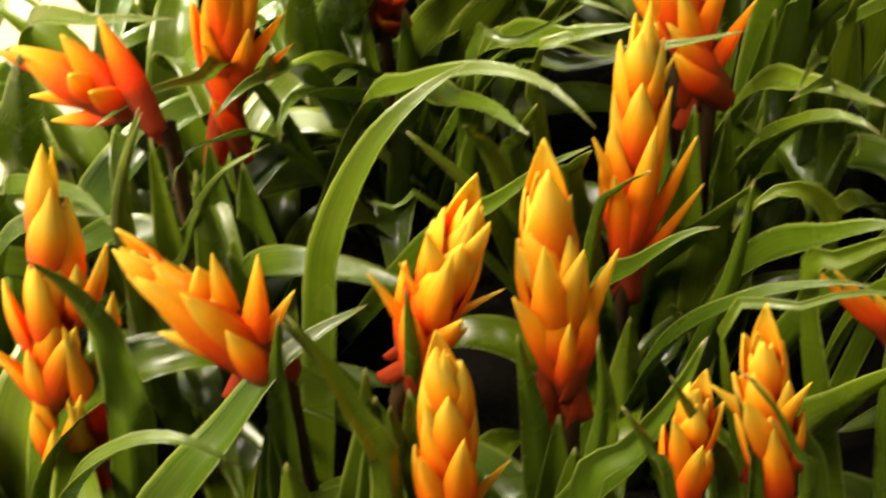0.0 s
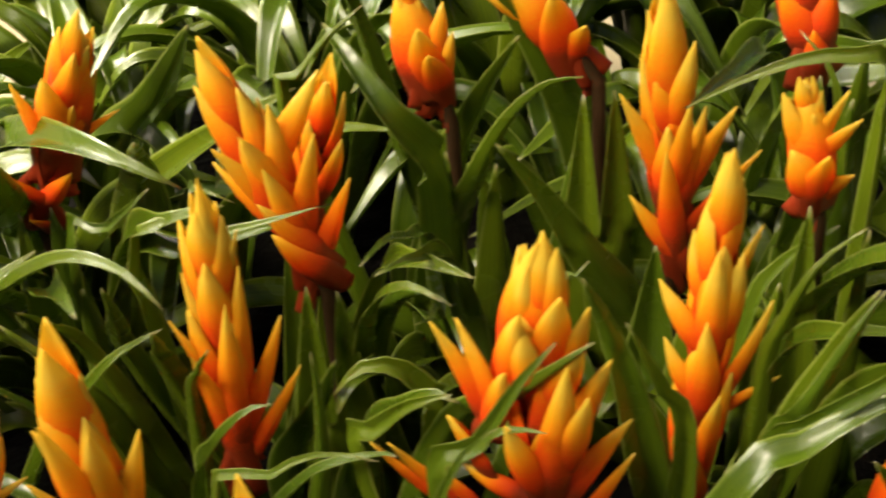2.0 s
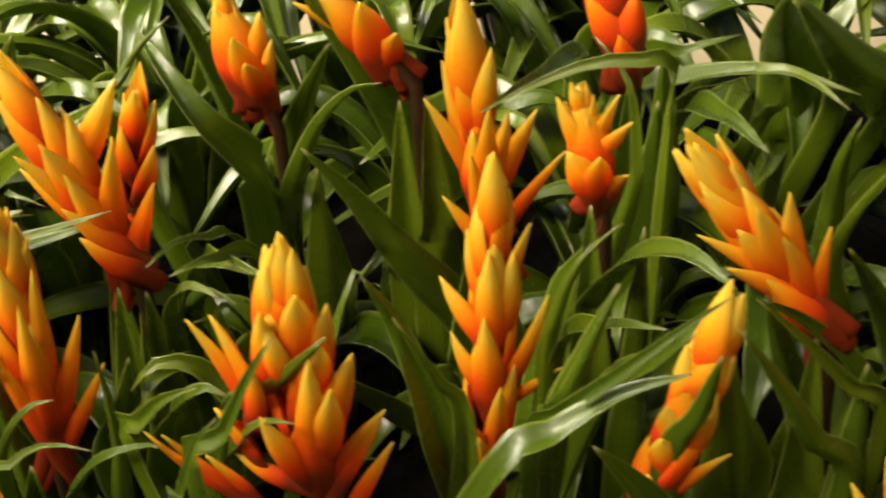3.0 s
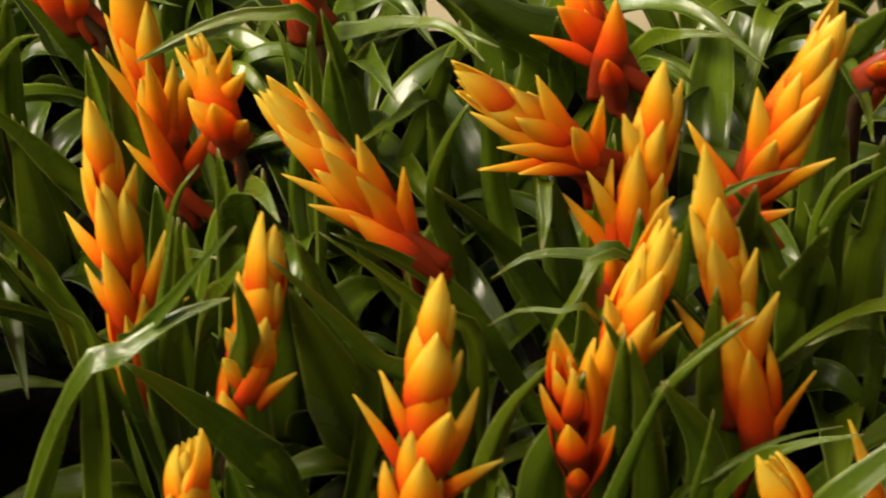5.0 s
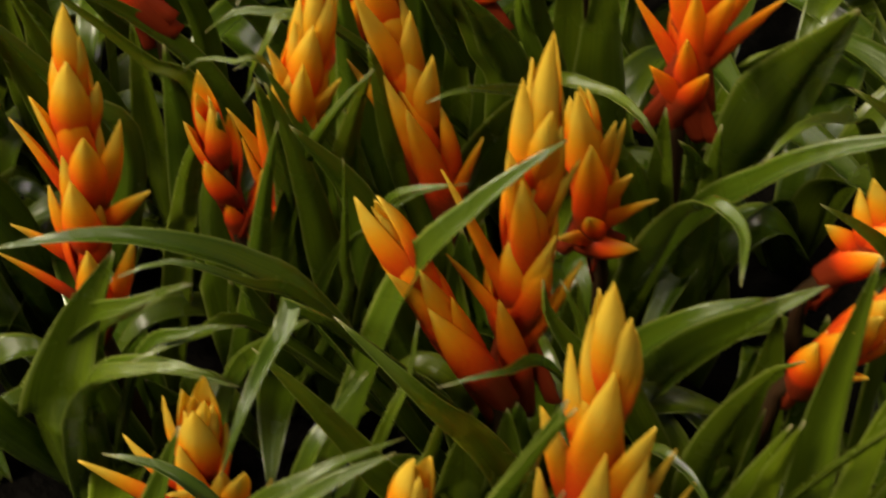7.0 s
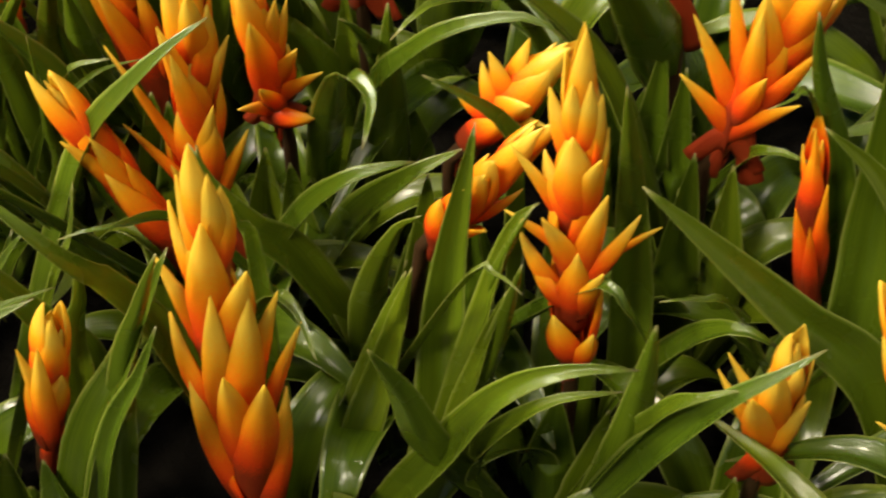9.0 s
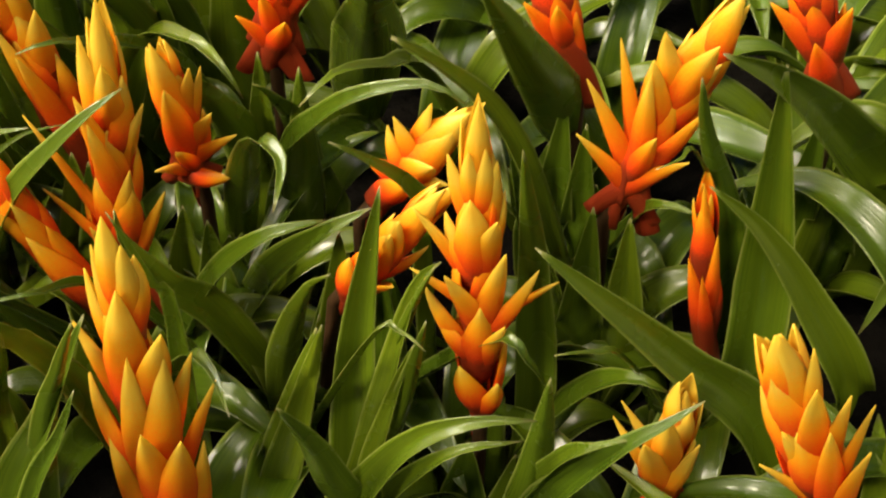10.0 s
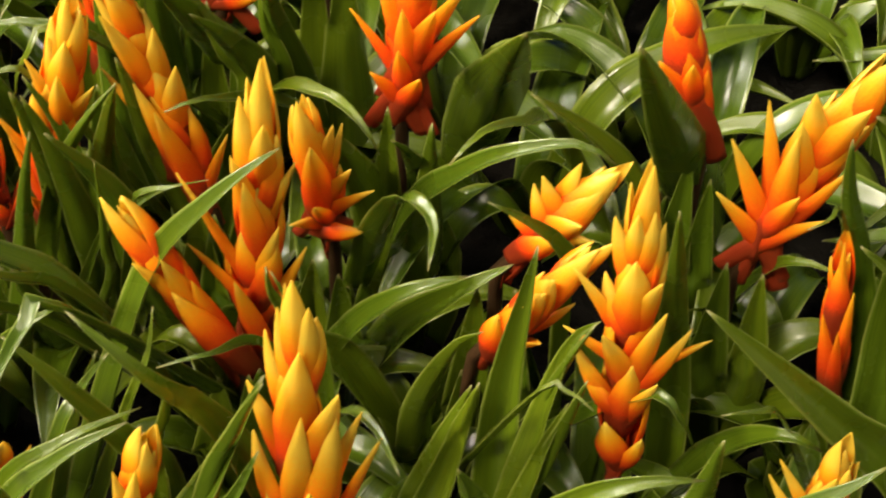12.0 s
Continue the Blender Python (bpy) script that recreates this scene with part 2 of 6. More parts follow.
def flower_head(plant, tip, base, bracts=(), n=12, spread=1.0, fat=1.0, tone=0.0, seed=0):
    """Overlapping bracts in a spiral round an axis from base to tip: open below, closed into a spike above.
    bracts: those that stand out, as (where it springs, where its point is, width); the rest fill in behind."""
    rnd = random.Random(seed)
    tip, base = Vector(tip), Vector(base)
    axis = tip - base
    length = axis.length
    rot = axis.to_track_quat("Z", "Y").to_matrix().to_4x4()
    home = plant.matrix_basis.inverted()
    swell = fat**0.35

    def put(m, kind, s):
        ob = part("bract", BRACTS[kind], BRACT, plant)
        ob.matrix_basis = home @ m
        ob.color = (max(0.0, min(1.0, 0.67 + tone + (s - 0.5) * 0.40)), 0, 0, 1)

    for root, point, width in bracts:
        root, point = Vector(root), Vector(point)
        at = (root - base).dot(axis) / axis.length_squared
        z = point - root
        root -= z * 0.50
        stem = base + axis * max(-0.2, min(1.0, (root - base).dot(axis) / axis.length_squared))
        root = root.lerp(stem, 0.42)
        z = point - root
        long = z.length
        z.normalize()
        half = root.lerp(point, 0.6)
        y = half - (base + axis * max(0.0, min(1.0, (half - base).dot(axis) / axis.length_squared)))
        y = (y.normalized() if y.length > 0.004 else Vector()) + Vector((0.05, -0.70, 0.35))
        y = (y - z * y.dot(z)).normalized()
        x = y.cross(z)
        away = (point - base - axis * ((point - base).dot(axis) / axis.length_squared)).length
        kind = rnd.randrange(2) if away < 0.012 else rnd.randrange(1, 4)
        m = Matrix.Translation(root) @ Matrix((x, y, z)).transposed().to_4x4() @ Matrix.Rotation(rnd.uniform(-0.2, 0.2), 4, "Z")
        wide = 1.24 * width / 0.36 * swell
        put(m @ Matrix.Diagonal((wide, wide * 0.9, long, 1)), kind, at + 0.42)
    girth = min(1.0, length / 0.11)
    for k in range(n + 3):
        s = min(1.0, k / (n - 1))
        if k < n:
            at = -0.06 + s * 0.62
            blen = min(0.072, 0.62 * length) * rnd.uniform(0.85, 1.1) * (1 - 0.12 * s)
            tilt = radians((17 * (1 - s) + 6) * spread * rnd.uniform(0.7, 1.3) * (0.45 if bracts else 1.0))
            wide, r, kind = 0.0195 * girth / 0.36 * swell, 0.0035 * girth, rnd.randrange(2)
        else:
            at = 0.56 + 0.05 * (k - n)
            blen = length * (1.0 - at) * (0.84, 0.92, 1.0)[k - n]
            tilt = radians((3.5, 2.0, 0.4)[k - n])
            wide, r, kind = 0.0140 * girth / 0.36 * swell, 0.0016, 0
        a = radians(137.5 * k + rnd.uniform(-14, 14))
        m = Matrix.Translation(base) @ rot @ Matrix.Translation((0, 0, at * length)) @ Matrix.Rotation(a, 4, "Z") @ Matrix.Translation((0, r, 0)) @ Matrix.Rotation(-tilt, 4, "X") @ Matrix.Rotation(rnd.uniform(-0.15, 0.15), 4, "Z")
        put(m @ Matrix.Diagonal((wide, wide * 0.9, blen, 1)), kind, at + 0.36)


def bromeliad(foot, label, heads=(), blades=(), filler=8, reach=0.12, rise=0.10, seed=0):
    """foot: where it grows out of the soil. heads: (tip, base, options). blades: (root to tip points, width, options)."""
    rnd = random.Random(seed)
    fx, fy = foot
    plant = new("bromeliad")
    plant.matrix_basis = pose(fx, fy, SOIL_Z)
    tagged(plant, label, "bromeliad", "bromeliads in the bed")
    shift = Matrix.Translation((-fx, -fy, -SOIL_Z))
    for k, (tip, base, options) in enumerate(heads):
        flower_head(plant, tip, base, seed=seed * 7 + k, **options)
        t, b = Vector(tip), Vector(base)
        f = Vector((fx, fy, SOIL_Z))
        upright = max(0.15, (t - b).normalized().z)
        low = b + (b - t).normalized() * (0.03 * upright)
        line = [f, f.lerp(low, 0.5) + Vector((0, 0, 0.01)), low, b, b.lerp(t, 0.7)]
        bm = tube(line, [0.006, 0.0042, 0.0042, 0.0050, 0.003])
        bm.transform(shift)
        part("stalk", bm, STALK, plant, "dull red flower stalk, colour darkened for the shade among leaves")
        for j in range(5):
            a = (-2.0, -1.1, 0.1, 1.5, 3.0)[j] + rnd.uniform(-0.3, 0.3)
            d = Vector((math.cos(a), math.sin(a), 0))
            high = (b.z - SOIL_Z) * rnd.uniform(0.86, 1.0) if j < 2 else (low.z - SOIL_Z) * rnd.uniform(0.45, 0.85)
            top = Vector((low.x, low.y, SOIL_Z + high)) + d * (0.016 + 0.028 * (j % 2) * rnd.random())
            bm = blade([f + d * 0.012, f.lerp(top, 0.5) + d * 0.012, top], rnd.uniform(0.026, 0.036), channel=0.34, seed=seed * 53 + j)
            bm.transform(shift)
            part("leaf", bm, LEAF, plant)
        # small dull red bracts that hug the stalk below the flower
        turn = rnd.uniform(0, 6.28)
        up = (b - low).normalized().lerp((low - f).normalized(), 0.5)
        for j in range(4):
            at = b - up * (0.002 + 0.007 * j)
            m = Matrix.Translation(at - up * 0.010) @ up.to_track_quat("Z", "Y").to_matrix().to_4x4() @ Matrix.Rotation(turn + j * 2.4, 4, "Z") @ Matrix.Translation((0, 0.0016, 0)) @ Matrix.Rotation(-0.05, 4, "X") @ Matrix.Diagonal((0.034 - 0.003 * j, 0.030, 0.034, 1))
            ob = part("bract", BRACTS[j % 2], BRACT, plant)
            ob.matrix_basis = plant.matrix_basis.inverted() @ m
            ob.color = (0.26 - 0.07 * j, 0, 0, 1)
    for k, (pts, width, options) in enumerate(blades):
        bm = blade(pts, width, seed=seed * 31 + k, **options)
        bm.transform(shift)
        part("leaf", bm, LEAF, plant)
    a0 = rnd.uniform(0, 6.28)
    for k in range(filler + (2 if heads else 0)):
        a = a0 + k * 2.4 + rnd.uniform(-0.3, 0.3)
        d = Vector((math.cos(a), math.sin(a), 0))
        up = rise * rnd.uniform(0.7, 1.1)
        far = reach * rnd.uniform(0.6, 1.1)
        f = Vector((fx, fy, SOIL_Z))
        droop = rnd.uniform(0.55, 1.05)
        pts = [f + d * 0.012, f + d * far * 0.30 + Vector((0, 0, up * 0.8)), f + d * far * 0.68 + Vector((0, 0, up * 1.05)), f + d * far * 1.05 + Vector((0, 0, up * droop))]
        bm = blade(pts, rnd.uniform(0.026, 0.037), twist=rnd.uniform(-20, 20), seed=seed * 97 + k)
        bm.transform(shift)
        part("leaf", bm, LEAF, plant)
    return plant


# ---- the setting ----
def sheet_object(name, x0, x1, y0, y1, z, mat, label, rough=0.0, n=40, skirt=False):
    bm = bmesh.new()
    bmesh.ops.create_grid(bm, x_segments=n, y_segments=n, size=0.5)
    for v in bm.verts:
        x, y = x0 + (v.co.x + 0.5) * (x1 - x0), y0 + (v.co.y + 0.5) * (y1 - y0)
        v.co = (x, y, z + rough * noise.fractal((x * 14, y * 14, 0), 1.0, 2.0, 4))
    if skirt:
        rim = bmesh.ops.extrude_edge_only(bm, edges=[e for e in bm.edges if e.is_boundary])
        for v in rim["geom"]:
            if isinstance(v, bmesh.types.BMVert):
                v.co.z = 0.002
    me = bpy.data.meshes.new(name)
    bm.to_mesh(me)
    bm.free()
    me.materials.append(mat)
    return tagged(new(name, me), label, "ground", kind="structure")


sheet_object("ground", -0.17, 1.9, -0.6, 0.97, SOIL_Z, SOIL, "potting soil of the planting bed, blackened to stand for shade", 0.012, 90, True)
sheet_object("floor", -6, 8, -6, 8, 0.0, FLOOR, "pale cream floor round the planting bed")


# ---- the plants ----
bromeliad((-0.062, 0.175), "tall bromeliad with a long orange spike beside arching leaves",
          heads=[((-0.002, 0.175, 0.451), (-0.057, 0.175, 0.202), dict(bracts=[((-0.011, 0.169, 0.410), (0.001, 0.170, 0.456), 0.012), ((-0.012, 0.168, 0.392), (0.000, 0.168, 0.434), 0.015), ((-0.018, 0.172, 0.397), (-0.013, 0.171, 0.428), 0.008), ((-0.001, 0.175, 0.374), (0.001, 0.175, 0.425), 0.012), ((0.004, 0.175, 0.356), (0.014, 0.175, 0.397), 0.010), ((-0.003, 0.175, 0.352), (-0.001, 0.170, 0.387), 0.011), ((-0.028, 0.166, 0.342), (-0.017, 0.164, 0.391), 0.014), ((-0.045, 0.175, 0.326), (-0.044, 0.175, 0.367), 0.014), ((0.011, 0.175, 0.314), (0.009, 0.175, 0.370), 0.010), ((-0.011, 0.175, 0.270), (-0.010, 0.159, 0.364), 0.011), ((-0.042, 0.167, 0.290), (-0.036, 0.162, 0.334), 0.013), ((-0.030, 0.164, 0.300), (-0.006, 0.162, 0.363), 0.014), ((-0.052, 0.175, 0.283), (-0.056, 0.175, 0.325), 0.015), ((-0.019, 0.175, 0.210), (-0.020, 0.156, 0.307), 0.011), ((-0.046, 0.165, 0.247), (-0.045, 0.161, 0.289), 0.014), ((-0.041, 0.165, 0.233), (-0.014, 0.159, 0.308), 0.013), ((-0.050, 0.164, 0.213), (-0.033, 0.155, 0.284), 0.015)], n=10, spread=0.8, fat=1.1))],
          blades=[([(-0.016, 0.155, 0.165), (0.012, 0.152, 0.300), (0.013, 0.155, 0.348), (0.008, 0.147, 0.392), (0.004, 0.129, 0.430)], 0.021, dict(side=(0.95, 0.25, 0.19))),
                  ([(-0.053, 0.130, 0.165), (0.009, 0.090, 0.320), (0.046, 0.080, 0.375), (0.078, 0.075, 0.395), (0.103, 0.076, 0.380)], 0.018, dict(side=(0.14, 0.99, 0.03))),
                  ([(-0.028, 0.116, 0.165), (0.041, 0.117, 0.290), (0.068, 0.135, 0.322), (0.087, 0.155, 0.344), (0.106, 0.170, 0.356), (0.127, 0.182, 0.365)], 0.026, dict(side=(-0.67, 0.73, 0.11))),
                  ([(-0.119, 0.242, 0.165), (-0.095, 0.246, 0.300), (-0.031, 0.209, 0.378), (0.007, 0.189, 0.400)], 0.015, dict(side=(-0.08, 0.83, 0.56)))],
          filler=2, seed=1)

bromeliad((0.014, 0.250), "orange-red bromeliad spike leaning over at the bed's end",
          heads=[((-0.050, 0.250, 0.443), (0.006, 0.250, 0.411), dict(bracts=[((-0.017, 0.242, 0.428), (-0.046, 0.246, 0.448), 0.016), ((-0.002, 0.241, 0.431), (-0.024, 0.250, 0.452), 0.013), ((0.011, 0.241, 0.424), (-0.002, 0.250, 0.464), 0.011), ((-0.009, 0.243, 0.417), (-0.044, 0.250, 0.422), 0.014), ((-0.003, 0.243, 0.413), (-0.041, 0.250, 0.401), 0.010), ((-0.012, 0.243, 0.419), (-0.017, 0.237, 0.445), 0.014), ((0.002, 0.241, 0.418), (-0.008, 0.233, 0.438), 0.013)], n=8, spread=0.6, tone=-0.12))],
          blades=[([(0.009, 0.225, 0.145), (0.004, 0.200, 0.289), (0.008, 0.198, 0.341), (0.011, 0.195, 0.388), (0.022, 0.193, 0.426), (0.038, 0.190, 0.463)], 0.012, dict(side=(0.91, 0.38, -0.15))),
                  ([(-0.015, 0.280, 0.165), (0.003, 0.258, 0.300), (0.026, 0.232, 0.352), (0.055, 0.210, 0.407), (0.077, 0.212, 0.425)], 0.010, dict(side=(0.84, 0.35, -0.42))),
                  ([(0.016, 0.205, 0.165), (0.014, 0.189, 0.260), (0.012, 0.194, 0.305), (0.011, 0.196, 0.362), (0.018, 0.195, 0.413), (0.041, 0.185, 0.464)], 0.013, dict(side=(0.88, 0.47, -0.04)))],
          filler=4, seed=2)

bromeliad((0.008, 0.348), "bromeliad with a stout orange-red spike behind a curved leaf",
          heads=[((0.028, 0.348, 0.470), (0.011, 0.348, 0.335), dict(bracts=[((0.024, 0.344, 0.429), (0.028, 0.348, 0.470), 0.017), ((0.025, 0.346, 0.424), (0.037, 0.344, 0.458), 0.011), ((0.018, 0.343, 0.403), (0.021, 0.334, 0.453), 0.017), ((0.007, 0.338, 0.340), (0.042, 0.343, 0.440), 0.014), ((0.014, 0.339, 0.379), (0.026, 0.332, 0.448), 0.017), ((0.010, 0.338, 0.360), (0.016, 0.324, 0.404), 0.012), ((0.011, 0.342, 0.342), (0.011, 0.331, 0.409), 0.015), ((0.015, 0.347, 0.354), (0.043, 0.356, 0.401), 0.012), ((0.024, 0.354, 0.353), (0.046, 0.363, 0.371), 0.007), ((0.020, 0.343, 0.375), (0.030, 0.332, 0.439), 0.015), ((0.010, 0.342, 0.312), (0.012, 0.329, 0.364), 0.013)], tone=-0.15, fat=1.1))],
          blades=[([(0.016, 0.383, 0.165), (0.082, 0.356, 0.330), (0.116, 0.330, 0.373), (0.161, 0.300, 0.410), (0.196, 0.279, 0.419), (0.220, 0.263, 0.409)], 0.016, dict(side=(0.32, 0.85, 0.42))),
                  ([(0.058, 0.330, 0.165), (0.136, 0.285, 0.310), (0.174, 0.259, 0.363), (0.197, 0.256, 0.389), (0.218, 0.261, 0.400)], 0.016, dict(side=(-0.26, 0.84, 0.48))),
                  ([(-0.094, 0.360, 0.165), (-0.114, 0.328, 0.300), (-0.077, 0.286, 0.377), (-0.038, 0.237, 0.450)], 0.029, dict(side=(0.89, 0.40, -0.21))),
                  ([(-0.136, 0.432, 0.165), (-0.145, 0.421, 0.320), (-0.053, 0.347, 0.390), (-0.006, 0.339, 0.400)], 0.015, dict(side=(0.20, 0.84, 0.51))),
                  ([(-0.112, 0.340, 0.165), (-0.115, 0.294, 0.300), (-0.038, 0.240, 0.364), (0.003, 0.203, 0.380)], 0.017, dict(side=(0.46, 0.84, 0.27)))],
          filler=2, seed=3)

bromeliad((0.093, 0.160), "bromeliad with a leaning orange spike low among leaves",
          heads=[((0.029, 0.160, 0.410), (0.078, 0.160, 0.345), dict(bracts=[((0.078, 0.158, 0.353), (0.044, 0.139, 0.415), 0.019), ((0.063, 0.155, 0.377), (0.029, 0.160, 0.410), 0.019), ((0.065, 0.161, 0.377), (0.056, 0.162, 0.403), 0.014), ((0.070, 0.160, 0.363), (0.066, 0.164, 0.410), 0.010), ((0.078, 0.158, 0.357), (0.046, 0.141, 0.380), 0.014), ((0.078, 0.154, 0.360), (0.061, 0.141, 0.406), 0.013), ((0.073, 0.156, 0.345), (0.086, 0.169, 0.404), 0.011), ((0.082, 0.152, 0.345), (0.075, 0.145, 0.381), 0.013), ((0.070, 0.154, 0.340), (0.096, 0.177, 0.379), 0.008)], n=12, fat=1.15))],
          blades=[([(0.120, 0.140, 0.145), (0.147, 0.120, 0.318), (0.136, 0.117, 0.374), (0.127, 0.113, 0.411), (0.118, 0.110, 0.433)], 0.017, dict(side=(0.77, 0.59, 0.25))),
                  ([(0.050, 0.195, 0.145), (0.007, 0.230, 0.291), (0.025, 0.225, 0.343), (0.038, 0.220, 0.375), (0.059, 0.215, 0.410), (0.080, 0.210, 0.428)], 0.008, dict(side=(0.88, -0.03, -0.48))),
                  ([(0.082, 0.198, 0.165), (0.089, 0.232, 0.300), (0.096, 0.240, 0.349), (0.115, 0.255, 0.392), (0.136, 0.268, 0.415), (0.159, 0.279, 0.429)], 0.026, dict(side=(-0.74, 0.65, 0.18))),
                  ([(0.087, 0.144, 0.165), (0.087, 0.145, 0.270), (0.089, 0.150, 0.311), (0.091, 0.151, 0.345), (0.098, 0.149, 0.387)], 0.016, dict(side=(-0.95, -0.29, 0.11))),
                  ([(0.104, 0.157, 0.165), (0.121, 0.150, 0.260), (0.132, 0.144, 0.325), (0.139, 0.133, 0.380)], 0.020, dict())],
          filler=4, seed=4)

bromeliad((0.144, 0.162), "bromeliad with a short open yellow-orange flower spike",
          heads=[((0.183, 0.162, 0.451), (0.151, 0.162, 0.353), dict(bracts=[((0.166, 0.159, 0.398), (0.186, 0.159, 0.455), 0.015), ((0.168, 0.159, 0.401), (0.170, 0.150, 0.451), 0.011), ((0.165, 0.159, 0.389), (0.186, 0.156, 0.438), 0.012), ((0.161, 0.155, 0.372), (0.178, 0.145, 0.444), 0.012), ((0.160, 0.162, 0.364), (0.145, 0.147, 0.428), 0.010), ((0.162, 0.161, 0.386), (0.155, 0.151, 0.428), 0.006), ((0.155, 0.158, 0.376), (0.191, 0.163, 0.409), 0.009), ((0.148, 0.157, 0.356), (0.178, 0.157, 0.384), 0.011), ((0.152, 0.157, 0.347), (0.161, 0.145, 0.417), 0.014)], n=11, spread=1.15))],
          blades=[([(0.157, 0.157, 0.165), (0.141, 0.159, 0.270), (0.127, 0.162, 0.314), (0.111, 0.157, 0.354), (0.100, 0.148, 0.386)], 0.018, dict(side=(-0.63, -0.68, -0.37))),
                  ([(0.153, 0.151, 0.165), (0.152, 0.160, 0.318), (0.156, 0.147, 0.371), (0.162, 0.126, 0.437)], 0.013, dict()),
                  ([(0.134, 0.163, 0.165), (0.138, 0.152, 0.260), (0.145, 0.143, 0.313), (0.148, 0.130, 0.360)], 0.017, dict())],
          filler=4, seed=5)

bromeliad((0.218, 0.175), "bromeliad with a slim upright yellow-orange flower spike",
          heads=[((0.207, 0.175, 0.455), (0.217, 0.175, 0.335), dict(bracts=[((0.209, 0.172, 0.408), (0.209, 0.169, 0.462), 0.014), ((0.211, 0.174, 0.405), (0.219, 0.176, 0.446), 0.009), ((0.214, 0.172, 0.390), (0.199, 0.164, 0.427), 0.011), ((0.211, 0.166, 0.362), (0.211, 0.154, 0.447), 0.013), ((0.213, 0.169, 0.359), (0.224, 0.164, 0.437), 0.014), ((0.212, 0.172, 0.337), (0.235, 0.177, 0.422), 0.012), ((0.216, 0.167, 0.344), (0.221, 0.156, 0.394), 0.008), ((0.216, 0.170, 0.341), (0.200, 0.159, 0.413), 0.014)], n=12, spread=0.8, fat=1.35))],
          blades=[([(0.226, 0.157, 0.145), (0.233, 0.140, 0.312), (0.236, 0.137, 0.351), (0.237, 0.133, 0.384), (0.235, 0.130, 0.417)], 0.011, dict(side=(1.00, 0.07, -0.01))),
                  ([(0.214, 0.170, 0.165), (0.209, 0.162, 0.260), (0.205, 0.157, 0.329), (0.201, 0.145, 0.396)], 0.017, dict(side=(0.96, 0.26, 0.09))),
                  ([(0.222, 0.159, 0.165), (0.233, 0.152, 0.300), (0.238, 0.153, 0.340), (0.233, 0.148, 0.394)], 0.015, dict(side=(1.00, 0.09, 0.01)))],
          filler=4, seed=6)

bromeliad((0.170, 0.129), "small yellow-tipped bromeliad spike low in the bed",
          heads=[((0.174, 0.129, 0.401), (0.171, 0.129, 0.281), dict(bracts=[((0.172, 0.127, 0.333), (0.176, 0.123, 0.410), 0.015), ((0.174, 0.128, 0.331), (0.183, 0.127, 0.380), 0.010), ((0.171, 0.126, 0.320), (0.167, 0.119, 0.382), 0.011), ((0.173, 0.121, 0.288), (0.184, 0.111, 0.378), 0.013), ((0.171, 0.124, 0.278), (0.165, 0.115, 0.356), 0.015), ((0.171, 0.128, 0.285), (0.194, 0.133, 0.335), 0.011)], spread=0.8))],
          blades=[([(0.177, 0.130, 0.165), (0.229, 0.136, 0.300), (0.252, 0.138, 0.337), (0.268, 0.144, 0.376), (0.275, 0.146, 0.402)], 0.019, dict(side=(-0.56, 0.82, 0.13)))],
          filler=4, seed=7)

bromeliad((0.311, 0.115), "bromeliad with two short orange flower spikes side by side",
          heads=[((0.294, 0.115, 0.440), (0.308, 0.115, 0.358), dict(bracts=[((0.299, 0.111, 0.397), (0.294, 0.115, 0.440), 0.012), ((0.298, 0.113, 0.379), (0.311, 0.108, 0.432), 0.009), ((0.306, 0.112, 0.386), (0.280, 0.111, 0.423), 0.010), ((0.305, 0.107, 0.377), (0.290, 0.096, 0.433), 0.011), ((0.309, 0.109, 0.350), (0.302, 0.099, 0.409), 0.011), ((0.310, 0.111, 0.354), (0.288, 0.106, 0.407), 0.011)], )),
                 ((0.274, 0.107, 0.420), (0.273, 0.107, 0.348), dict(bracts=[((0.274, 0.102, 0.372), (0.274, 0.107, 0.420), 0.011), ((0.273, 0.102, 0.362), (0.268, 0.095, 0.422), 0.010), ((0.274, 0.099, 0.358), (0.277, 0.087, 0.417), 0.009), ((0.276, 0.104, 0.344), (0.264, 0.099, 0.393), 0.009)], n=9))],
          blades=[([(0.314, 0.102, 0.145), (0.317, 0.090, 0.379), (0.310, 0.088, 0.411), (0.300, 0.087, 0.436), (0.287, 0.085, 0.455)], 0.008, dict(side=(0.87, 0.34, 0.36))),
                  ([(0.290, 0.100, 0.145), (0.268, 0.085, 0.377), (0.259, 0.083, 0.409), (0.248, 0.080, 0.436)], 0.009, dict(side=(0.84, 0.44, 0.32))),
                  ([(0.272, 0.117, 0.145), (0.233, 0.120, 0.322), (0.251, 0.122, 0.362), (0.267, 0.123, 0.397), (0.276, 0.125, 0.427)], 0.017, dict(side=(0.86, -0.38, -0.33))),
                  ([(0.300, 0.137, 0.165), (0.269, 0.127, 0.320), (0.258, 0.116, 0.366), (0.247, 0.103, 0.408)], 0.014, dict(side=(0.97, -0.14, 0.21))),
                  ([(0.305, 0.100, 0.165), (0.289, 0.118, 0.336), (0.276, 0.106, 0.393), (0.264, 0.088, 0.445)], 0.016, dict(side=(0.95, -0.27, 0.16))),
                  ([(0.306, 0.077, 0.165), (0.298, 0.100, 0.369), (0.295, 0.102, 0.394), (0.287, 0.100, 0.427)], 0.014, dict(side=(-0.69, -0.71, -0.11))),
                  ([(0.338, 0.133, 0.165), (0.325, 0.130, 0.330), (0.314, 0.125, 0.376), (0.290, 0.103, 0.433)], 0.014, dict(side=(0.94, -0.20, 0.27)))],
          filler=2, seed=8)

